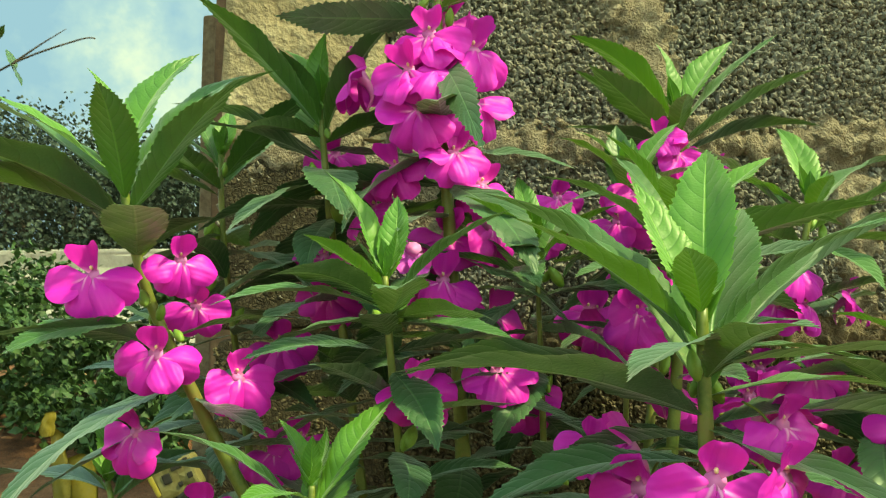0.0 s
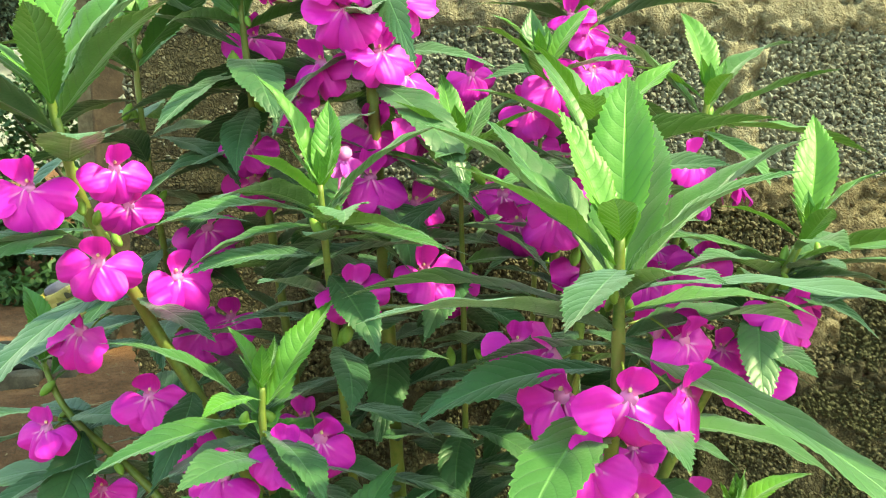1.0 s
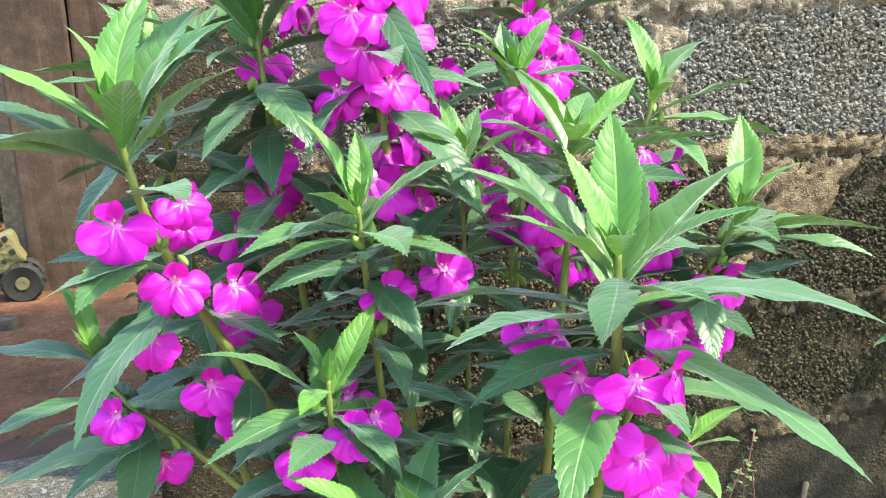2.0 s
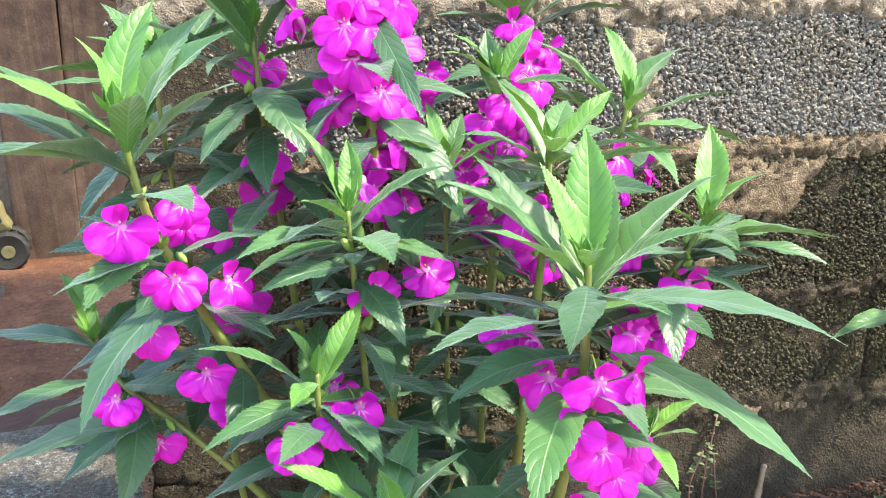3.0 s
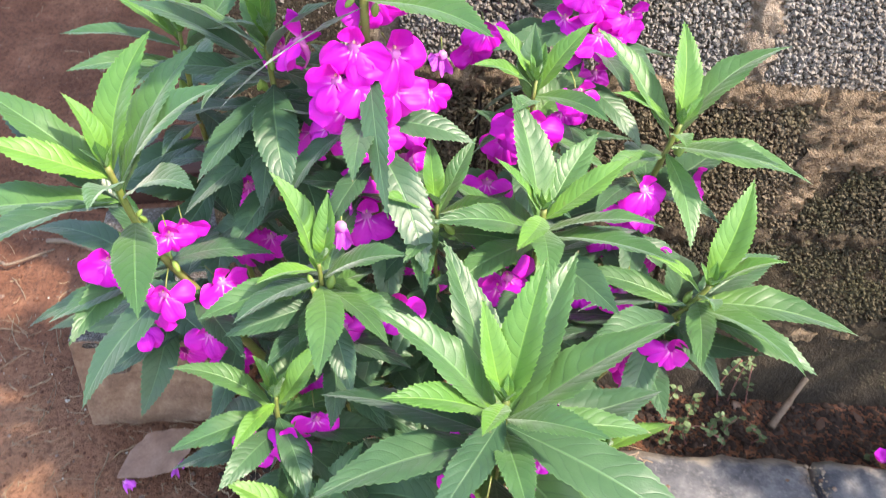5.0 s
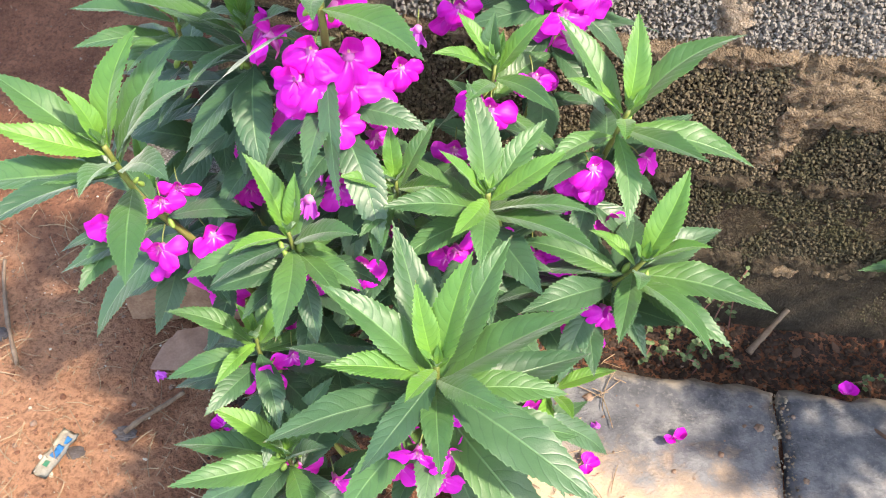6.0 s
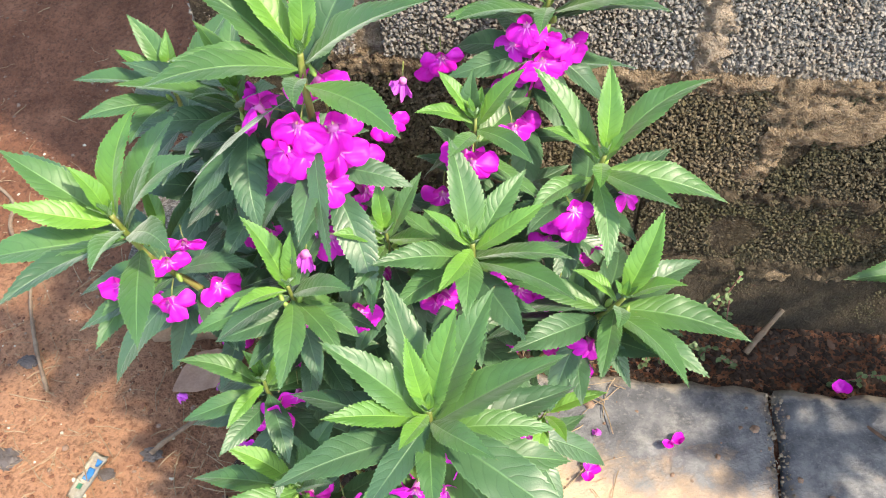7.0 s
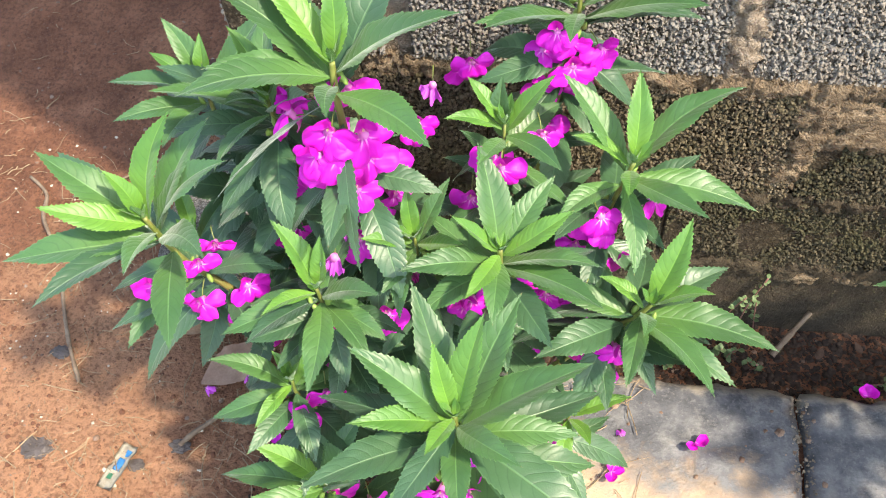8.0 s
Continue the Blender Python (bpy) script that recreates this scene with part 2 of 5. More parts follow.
def aggregate(name, grains, gap, stain, amount, grit=175.0):
    """Porous no-fines concrete: grit of 4 to 8 mm with dark voids between."""
    m, n, l, b = material(name, 0.92, 0, 0.25)
    p = world_co(n)
    warp = n.new("ShaderNodeTexNoise")
    warp.inputs["Scale"].default_value = 85
    l.new(p, warp.inputs["Vector"])
    add = n.new("ShaderNodeVectorMath")
    add.operation = "MULTIPLY_ADD"
    l.new(warp.outputs["Color"], add.inputs[0])
    add.inputs[1].default_value = (0.007, 0.007, 0.007)
    l.new(p, add.inputs[2])
    v = node(n, "ShaderNodeTexVoronoi", Scale=grit)
    l.new(add.outputs[0], v.inputs["Vector"])
    edge = node(n, "ShaderNodeTexVoronoi", Scale=grit)
    edge.feature = "DISTANCE_TO_EDGE"
    l.new(add.outputs[0], edge.inputs["Vector"])
    sepc = n.new("ShaderNodeSeparateColor")
    l.new(v.outputs["Color"], sepc.inputs[0])
    speck = noise_of(n, l, p, grit * 2.2, 3, 0.7)
    tone = math_of(n, l, "ADD", math_of(n, l, "MULTIPLY", sepc.outputs[0], 0.55), math_of(n, l, "MULTIPLY", speck, 0.55))
    c = ramp_of(n, l, tone, *[(0.15 + 0.7 * i / (len(grains) - 1), g) for i, g in enumerate(grains)])
    gaps = ramp_of(n, l, edge.outputs["Distance"], (0.03, (1, 1, 1)), (0.22, (0, 0, 0)))
    pore = noise_of(n, l, p, grit * 0.55, 4, 0.65)
    pits = ramp_of(n, l, pore, (0.44, (1, 1, 1)), (0.54, (0, 0, 0)))
    void = math_of(n, l, "MAXIMUM", math_of(n, l, "MULTIPLY", gaps, ramp_of(n, l, pore, (0.45, (1, 1, 1)), (0.66, (0.35, 0.35, 0.35)))), math_of(n, l, "MULTIPLY", pits, 0.75))
    c = mix_of(n, l, math_of(n, l, "MULTIPLY", void, 0.88), c, gap)
    patch = noise_of(n, l, p, 9, 5, 0.65)
    c = mix_of(n, l, math_of(n, l, "MULTIPLY", ramp_of(n, l, patch, (0.42, (0, 0, 0)), (0.60, (1, 1, 1))), amount), c, stain)
    l.new(c, b.inputs["Base Color"])
    h = math_of(n, l, "SUBTRACT", math_of(n, l, "MULTIPLY", tone, 0.5), void)
    bump_of(n, l, b, h, 1.0, 0.007)
    return m


GRIT = aggregate("grey_grit_concrete", [(0.11, 0.098, 0.084), (0.16, 0.148, 0.130), (0.22, 0.205, 0.185)], (0.045, 0.039, 0.033), (0.16, 0.13, 0.095), 0.30, 220.0)
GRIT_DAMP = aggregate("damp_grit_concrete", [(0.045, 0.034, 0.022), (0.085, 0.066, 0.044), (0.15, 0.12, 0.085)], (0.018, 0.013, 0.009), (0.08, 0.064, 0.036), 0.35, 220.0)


def grain_material(name, grains, stain, amount):
    m, n, l, b = material(name, 0.88, 0, 0.3)
    p = world_co(n)
    isl = n.new("ShaderNodeNewGeometry").outputs["Random Per Island"]
    fine = noise_of(n, l, p, 700, 3, 0.6)
    tone = math_of(n, l, "ADD", math_of(n, l, "MULTIPLY", isl, 0.7), math_of(n, l, "MULTIPLY", fine, 0.4))
    c = ramp_of(n, l, tone, *[(0.1 + 0.8 * i / (len(grains) - 1), g) for i, g in enumerate(grains)])
    patch = noise_of(n, l, p, 11, 6, 0.7)
    c = mix_of(n, l, math_of(n, l, "MULTIPLY", ramp_of(n, l, patch, (0.44, (0, 0, 0)), (0.62, (1, 1, 1))), amount), c, stain)
    l.new(c, b.inputs["Base Color"])
    bump_of(n, l, b, fine, 0.5, 0.001)
    return m


GRAIN = grain_material("grey_grit", [(0.112, 0.103, 0.092), (0.155, 0.145, 0.131), (0.205, 0.194, 0.178)], (0.165, 0.130, 0.094), 0.5)
# Damp and moss darken the lower courses; wall-foot shade is in both colours.
GRAIN_DAMP_SHADE = grain_material("damp_shaded_grit", [(0.038, 0.029, 0.018), (0.072, 0.056, 0.036), (0.135, 0.108, 0.074)], (0.078, 0.068, 0.032), 0.5)
GRAIN_MOSS_SHADE = grain_material("mossy_shaded_grit", [(0.020, 0.017, 0.010), (0.040, 0.034, 0.020), (0.082, 0.068, 0.044)], (0.040, 0.040, 0.016), 0.55)
BLOCKTOP = aggregate("pale_grit_concrete", [(0.15, 0.140, 0.128), (0.30, 0.284, 0.262), (0.46, 0.44, 0.41)], (0.030, 0.026, 0.023), (0.17, 0.125, 0.085), 0.5, 300.0)


def soil_material():
    m, n, l, b = material("red_soil", 0.95, 0, 0.2)
    p = world_co(n)
    big = noise_of(n, l, p, 3.2, 5)
    mid = noise_of(n, l, p, 16, 6, 0.68)
    fine = noise_of(n, l, p, 120, 5, 0.75)
    c = ramp_of(n, l, math_of(n, l, "ADD", math_of(n, l, "MULTIPLY", big, 0.5), math_of(n, l, "MULTIPLY", mid, 0.5)),
                (0.36, (0.092, 0.038, 0.022)), (0.5, (0.180, 0.078, 0.045)), (0.62, (0.285, 0.138, 0.082)))
    # a sunlit patch painted on the trodden side, ragged from noise; dry masks it
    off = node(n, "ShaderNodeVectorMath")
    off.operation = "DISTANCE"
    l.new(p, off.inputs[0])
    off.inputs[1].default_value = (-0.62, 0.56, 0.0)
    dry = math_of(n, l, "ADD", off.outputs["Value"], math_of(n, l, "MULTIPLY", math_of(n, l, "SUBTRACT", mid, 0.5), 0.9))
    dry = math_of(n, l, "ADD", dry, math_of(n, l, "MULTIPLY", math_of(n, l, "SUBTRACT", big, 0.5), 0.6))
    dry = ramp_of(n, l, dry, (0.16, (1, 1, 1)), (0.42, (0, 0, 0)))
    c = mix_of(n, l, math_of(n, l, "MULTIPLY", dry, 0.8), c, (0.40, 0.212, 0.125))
    c = mix_of(n, l, ramp_of(n, l, fine, (0.40, (0.50, 0.50, 0.50)), (0.52, (0, 0, 0))), c, (0.045, 0.020, 0.0125))
    crumb = noise_of(n, l, p, 310, 3, 0.7)
    c = mix_of(n, l, ramp_of(n, l, crumb, (0.58, (0, 0, 0)), (0.70, (0.6, 0.6, 0.6))), c, (0.20, 0.115, 0.075))
    v = node(n, "ShaderNodeTexVoronoi", Scale=120)
    l.new(p, v.inputs["Vector"])
    grit = ramp_of(n, l, v.outputs["Distance"], (0.06, (1, 1, 1)), (0.13, (0, 0, 0)))
    c = mix_of(n, l, math_of(n, l, "MULTIPLY", grit, 0.5), c, (0.26, 0.18, 0.13))
    l.new(c, b.inputs["Base Color"])
    h = math_of(n, l, "ADD", math_of(n, l, "MULTIPLY", mid, 1.0), math_of(n, l, "ADD", math_of(n, l, "MULTIPLY", fine, 0.8), math_of(n, l, "MULTIPLY", grit, 0.3)))
    bump_of(n, l, b, h, 1.0, 0.014)
    return m


def slab_material():
    m, n, l, b = material("cement_slab", 0.82, 0, 0.3)
    p = world_co(n)
    big = noise_of(n, l, p, 5.0, 4)
    mid = noise_of(n, l, p, 28, 5, 0.65)
    fine = noise_of(n, l, p, 220, 3)
    c = ramp_of(n, l, mid, (0.34, (0.055, 0.057, 0.064)), (0.5, (0.092, 0.095, 0.104)), (0.66, (0.150, 0.151, 0.156)))
    c = mix_of(n, l, ramp_of(n, l, fine, (0.56, (0, 0, 0)), (0.72, (0.35, 0.35, 0.35))), c, (0.23, 0.226, 0.22))
    # rubbed pale patches and a chipped back edge
    rub = ramp_of(n, l, noise_of(n, l, p, 17, 7, 0.72), (0.54, (0, 0, 0)), (0.68, (0.6, 0.6, 0.6)))
    c = mix_of(n, l, rub, c, (0.22, 0.217, 0.212))
    # a pale sandy drift over one corner; sunlight there is painted into its colour
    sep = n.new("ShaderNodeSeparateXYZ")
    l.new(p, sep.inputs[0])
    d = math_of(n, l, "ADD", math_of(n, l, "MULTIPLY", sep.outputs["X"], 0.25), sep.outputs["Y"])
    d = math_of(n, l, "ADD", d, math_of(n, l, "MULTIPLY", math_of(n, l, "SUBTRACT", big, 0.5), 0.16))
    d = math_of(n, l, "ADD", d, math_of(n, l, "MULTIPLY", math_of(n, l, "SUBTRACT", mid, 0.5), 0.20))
    sunlit_sand = ramp_of(n, l, d, (0.635, (0.95, 0.95, 0.95)), (0.735, (0, 0, 0)))
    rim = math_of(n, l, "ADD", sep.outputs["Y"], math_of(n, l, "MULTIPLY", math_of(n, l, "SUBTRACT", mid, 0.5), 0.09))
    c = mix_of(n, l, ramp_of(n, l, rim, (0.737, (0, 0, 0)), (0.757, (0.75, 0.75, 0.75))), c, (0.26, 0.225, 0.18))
    c = mix_of(n, l, sunlit_sand, c, (0.44, 0.315, 0.21))
    rust = ramp_of(n, l, noise_of(n, l, p, 13, 4), (0.60, (0, 0, 0)), (0.70, (1, 1, 1)))
    c = mix_of(n, l, math_of(n, l, "MULTIPLY", rust, 0.35), c, (0.20, 0.135, 0.085))
    l.new(c, b.inputs["Base Color"])
    bump_of(n, l, b, math_of(n, l, "ADD", mid, math_of(n, l, "MULTIPLY", fine, 0.5)), 0.9, 0.004)
    return m


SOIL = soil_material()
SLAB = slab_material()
FARGREEN = plain("far_foliage", [(0.014, 0.022, 0.018), (0.026, 0.042, 0.032), (0.045, 0.070, 0.045)], 0.7, 9, 0.3, 0.01)
BUSHGREEN = plain("bush_foliage", [(0.013, 0.030, 0.012), (0.030, 0.068, 0.020), (0.062, 0.125, 0.032)], 0.6, 14, 0.3, 0.003)
BARK = plain("bark", [(0.04, 0.032, 0.026), (0.10, 0.08, 0.065)], 0.9, 20, 0.7, 0.005)
GREYWALL = plain("old_grey_wall", [(0.22, 0.21, 0.19), (0.36, 0.34, 0.315), (0.46, 0.44, 0.41)], 0.9, 3, 0.5, 0.02)


# ---- mesh helpers ----
def finish(name, bm, mat, smooth=True):
    me = bpy.data.meshes.new(name)
    bm.normal_update()
    for f in bm.faces:
        f.smooth = smooth
    bm.to_mesh(me)
    bm.free()
    for one in (mat if isinstance(mat, (list, tuple)) else [mat]):
        me.materials.append(one)
    return me


def part(name, data, parent, m=None, label=""):
    ob = new(name, data)
    ob.parent = parent
    if m is not None:
        ob.matrix_basis = m
    return tagged(ob, label)


def thing(name, label, category, group="", kind="", at=(0, 0, 0), data=None):
    ob = new(name, data)
    ob.location = at
    if data is None:
        ob.empty_display_size = 0.02
    return tagged(ob, label, category, group, kind)


def rough_box(sx, sy, sz, cuts=2, wobble=0.002, bevel=0.006, seed=0):
    bm = bmesh.new()
    bmesh.ops.create_cube(bm, size=1.0)
    for v in bm.verts:
        v.co = Vector((v.co.x * sx, v.co.y * sy, v.co.z * sz))
    if bevel:
        bmesh.ops.bevel(bm, geom=bm.edges[:], offset=bevel, segments=2, affect="EDGES", profile=0.6)
    if cuts:
        bmesh.ops.subdivide_edges(bm, edges=bm.edges[:], cuts=cuts, use_grid_fill=True)
    for v in bm.verts:
        o = Vector((seed * 3.7, seed * 1.3, 0))
        v.co += noise.noise_vector(v.co * 28 + o) * wobble + noise.noise_vector(v.co * 9 + o) * wobble * 1.4
    return bm


def tube(points, radii, sides=8, cap=True):
    bm = bmesh.new()
    pts = [Vector(p) for p in points]
    rings = []
    up = Vector((0.31, 0.17, 0.93)).normalized()
    for i, p in enumerate(pts):
        d = (pts[min(i + 1, len(pts) - 1)] - pts[max(i - 1, 0)]).normalized()
        a = d.cross(up)
        a = a.normalized() if a.length > 1e-4 else Vector((1, 0, 0))
        b = d.cross(a)
        rings.append([bm.verts.new(p + (a * cos(2 * pi * k / sides) + b * sin(2 * pi * k / sides)) * radii[i]) for k in range(sides)])
    for r, q in zip(rings, rings[1:]):
        for k in range(sides):
            bm.faces.new((r[k], r[(k + 1) % sides], q[(k + 1) % sides], q[k]))
    if cap:
        bm.faces.new(rings[0][::-1])
        bm.faces.new(rings[-1])
    return bm


def smooth_path(points, steps=8):
    pts = [Vector(p) for p in points]
    out = []
    for i in range(len(pts) - 1):
        p0, p1, p2, p3 = pts[max(i - 1, 0)], pts[i], pts[i + 1], pts[min(i + 2, len(pts) - 1)]
        for k in range(steps):
            t = k / steps
            out.append(0.5 * ((2 * p1) + (p2 - p0) * t + (2 * p0 - 5 * p1 + 4 * p2 - p3) * t * t + (3 * p1 - p0 - 3 * p2 + p3) * t ** 3))
    out.append(pts[-1])
    return out


# ---- balsam leaf ----
def leaf_mesh(length, width, droop, fold, rng, mat, rows=72):
    """A serrate lance-shaped blade whose chord runs from the origin to (length, 0, 0)."""
    line, a = [(0.0, 0.0)], 0.0
    for i in range(rows):
        t = (i + 0.5) / rows
        a = -droop * t ** 1.4
        line.append((line[-1][0] + cos(a) / rows, line[-1][1] + sin(a) / rows))
    cx, cz = line[-1]
    chord = sqrt(cx * cx + cz * cz)
    ca, sa = cx / chord, cz / chord
    line = [((x * ca + z * sa) / chord * length, (-x * sa + z * ca) / chord * length) for x, z in line]
    ph, curl = rng.uniform(0, 6), rng.uniform(-0.10, 0.10)
    twist, bow = rng.uniform(-0.40, 0.40), rng.uniform(-0.06, 0.06)
    wavy = rng.uniform(0.04, 0.12)
    bm = bmesh.new()
    uv = bm.loops.layers.uv.new("UVMap")
    cols = (-1.0, -0.76, -0.42, -0.05, 0.05, 0.42, 0.76, 1.0)
    big_tooth = 0.0020 * min(1.0, length / 0.10)
    grid = []
    for i, (x, z) in enumerate(line):
        t = i / rows
        w = min(1.0, max(0.0, t ** 1.05 * (1 - t) ** 1.32 / 0.1952))
        w = w ** 0.98 * width / 2 + (0.0013 if t < 0.14 else 0.0)
        # three rows make one forward-pointing tooth
        saw = (i % 3) / 2.0
        tooth = big_tooth * (saw - 0.35) * (0.75 + 0.4 * sin(i * 0.7 + ph)) if 0.12 < t < 0.975 else 0.0
        row = []
        for c in cols:
            s = abs(c)
            hw = max(0.0, w * s + (tooth if s == 1.0 else 0.0))
            y = hw if c > 0 else -hw
            lift = w * (fold * s - 0.42 * fold * s ** 2.6) + (wavy * sin(10 * t + ph + (2.2 if c > 0 else 0)) + 0.05 * sin(25 * t + ph * 2 + c)) * w * s * s + curl * y * t
            dx = (0.55 * big_tooth * saw if s == 1.0 else 0.0) + 0.10 * w * s
            tw = twist * t * t
            y, lift = y * cos(tw) - lift * sin(tw) + bow * length * 4 * t * (1 - t), y * sin(tw) + lift * cos(tw)
            row.append((bm.verts.new((min(x + dx * (1 - t), length), y, z + lift)), t, c))
        grid.append(row)
    for r, q in zip(grid, grid[1:]):
        for k in range(len(cols) - 1):
            f = bm.faces.new((r[k][0], q[k][0], q[k + 1][0], r[k + 1][0]))
            for loop, (_, t, c) in zip(f.loops, (r[k], q[k], q[k + 1], r[k + 1])):
                loop[uv].uv = (t, c)
    return finish("leaf", bm, mat)


def leaf_between(parent, base, tip, width_ratio, droop, fold, rng, mat, roll=0.0):
    d = Vector(tip) - Vector(base)
    length = d.length
    az, el = atan2(d.y, d.x), math.asin(max(-1, min(1, d.z / length)))
    m = Matrix.Translation(base) @ Matrix.Rotation(az, 4, "Z") @ Matrix.Rotation(-el, 4, "Y") @ Matrix.Rotation(roll, 4, "X")
    return part("leaf", leaf_mesh(length, length * width_ratio, droop, fold, rng, mat), parent, m)


# ---- balsam flower: shared petal meshes ----
def petal_mesh(name, long, wide, cup, notch, ruffle, mat, seed, rings=6, sides=24):
    """A rounded petal on a narrow claw at the origin; it reaches towards +z and faces +x."""
    bm = bmesh.new()
    uv = bm.loops.layers.uv.new("UVMap")
    def spot(r, a):
        edge = r * (1.0 - notch * math.exp(-(((a + pi) % (2 * pi) - pi) / 0.3) ** 2) + 0.035 * sin(a * 3 + seed) + 0.02 * sin(a * 7 + seed * 2))
        z = 0.5 + 0.5 * edge * cos(a)
        pinch = 0.30 + 0.70 * min(1.0, max(0.0, z) / 0.42) ** 0.8
        y = edge * sin(a) * pinch
        x = cup * (y * y * 0.8 + (z - 0.25) ** 2) + ruffle * r ** 3 * sin(a * 4 + seed * 1.7) - 0.10 * r ** 6
        x += 0.022 * z * sin(y * 8.5 + seed * 2.3) + 0.055 * r * r * noise.noise(Vector((y * 2.1, z * 2.6, seed * 3.1)))
        return bm.verts.new((x * long, y * wide, z * long)), z, 0.5 + 0.5 * y
    mid = spot(0.0, 0.0)
    rows = [[spot((i + 1) / rings, 2 * pi * k / sides) for k in range(sides)] for i in range(rings)]
    def face(*c):
        f = bm.faces.new([v[0] for v in c])
        for loop, (_, z, y) in zip(f.loops, c):
            loop[uv].uv = (z, y)
    for k in range(sides):
        face(mid, rows[0][k], rows[0][(k + 1) % sides])
        for r, q in zip(rows, rows[1:]):
            face(r[k], q[k], q[(k + 1) % sides], r[(k + 1) % sides])
    return finish(name, bm, mat)


WINGS = [petal_mesh("wing_petal", 0.0265, 0.0125, c, n, 0.05, PETAL, s) for c, n, s in ((-0.12, 0.05, 1), (-0.30, 0.0, 2), (0.10, 0.08, 3), (-0.50, 0.10, 12), (0.28, 0.04, 13))]
LOBES = [petal_mesh("lower_petal", 0.0265, 0.0112, c, n, 0.05, PETAL, s) for c, n, s in ((-0.10, 0.08, 4), (-0.28, 0.05, 5), (0.08, 0.12, 10), (-0.45, 0.08, 11))]
HOODS = [petal_mesh("upper_petal", 0.0165, 0.0096, c, 0.14, 0.10, THROAT, s) for c, s in ((0.9, 6), (1.3, 7))]
FADES = [petal_mesh("faded_petal", 0.016, 0.007, c, 0.1, 0.25, FADED, s) for c, s in ((0.9, 8), (1.3, 9))]


def throat_mesh():
    spur = smooth_path([(0.002, 0, 0.001), (-0.008, 0, -0.001), (-0.015, 0, -0.006), (-0.018, 0, -0.015)], 4)
    n = len(spur)
    bm = tube(spur, [0.0042 * (1 - i / (n - 1)) ** 1.5 + 0.0006 for i in range(n)], 8)
    uv = bm.loops.layers.uv.new("UVMap")
    for f in bm.faces:
        for loop in f.loops:
            loop[uv].uv = (0.25, 0.5)
    return finish("flower", bm, THROAT)


def stalk_mesh():
    stalk = smooth_path([(-0.006, 0, 0.001), (-0.011, 0, 0.010), (-0.020, 0, 0.017)], 4)
    return finish("stalk", tube(stalk, [0.0008] * len(stalk), 5), STEM)


def anther_mesh():
    bm = bmesh.new()
    bmesh.ops.create_uvsphere(bm, u_segments=8, v_segments=5, radius=1.0)
    for v in bm.verts:
        v.co = Vector((v.co.x * 0.0024, v.co.y * 0.0015, v.co.z * 0.0018))
    return finish("anther", bm, ANTHER)


THROAT_MESH = throat_mesh()
ANTHER_MESH = anther_mesh()
STALK_MESH = stalk_mesh()


def flower(parent, at, az, size, rng, tilt=None, faded=False):
    """A flower that faces the heading az (degrees); its petals hang off the throat."""
    tilt = rng.uniform(-46, -8) if tilt is None else tilt
    m = Matrix.Translation(at) @ pose(0, 0, 0, rng.uniform(-14, 14), tilt, az) @ Matrix.Scale(size, 4)
    ob = part("flower", THROAT_MESH, parent, m, "faded lilac curled flower" if faded else "")
    part("stalk", STALK_MESH, ob, label="thin green flower stalk")
    if faded:
        for k in range(3):
            part("petal", rng.choice(FADES), ob, pose(0, 0, 0, 150 + 60 * (k - 1), 25, 0))
        return ob
    j = lambda s: rng.uniform(-s, s)
    part("anther", ANTHER_MESH, ob, pose(0.0035, 0, 0.0045, 0, 25, 0) @ Matrix.Scale(0.72, 4), "pale yellow anther knob")
    part("petal", rng.choice(HOODS), ob, pose(0.001, 0, 0.001, j(8), 14 + j(8), 0))
    for side in (-1, 1):
        part("petal", rng.choice(WINGS), ob, pose(0.0025, side * -0.001, -0.002, side * (108 + j(13)), 8 + j(22), 0))
        part("petal", rng.choice(LOBES), ob, pose(0.0045 + 0.0006 * side, side * -0.001, -0.002, side * (157 + j(9)), 12 + j(18), 0))
    return ob


# ---- one balsam plant ----
def bud(parent, at, rng, size=1.0):
    bm = bmesh.new()
    bmesh.ops.create_uvsphere(bm, u_segments=8, v_segments=6, radius=1.0)
    for v in bm.verts:
        t = v.co.z
        k = 1.0 - 0.35 * t * t - 0.15 * t
        v.co = Vector((v.co.x * 0.0034 * k, v.co.y * 0.0034 * k, v.co.z * 0.0075 - 0.006))
    me = finish("bud", bm, BUD)
    part("bud", me, parent, Matrix.Translation(at) @ pose(0, 0, 0, rng.uniform(-45, 45), rng.uniform(-45, 45), 0) @ Matrix.Scale(size * rng.uniform(0.7, 1.15), 4))


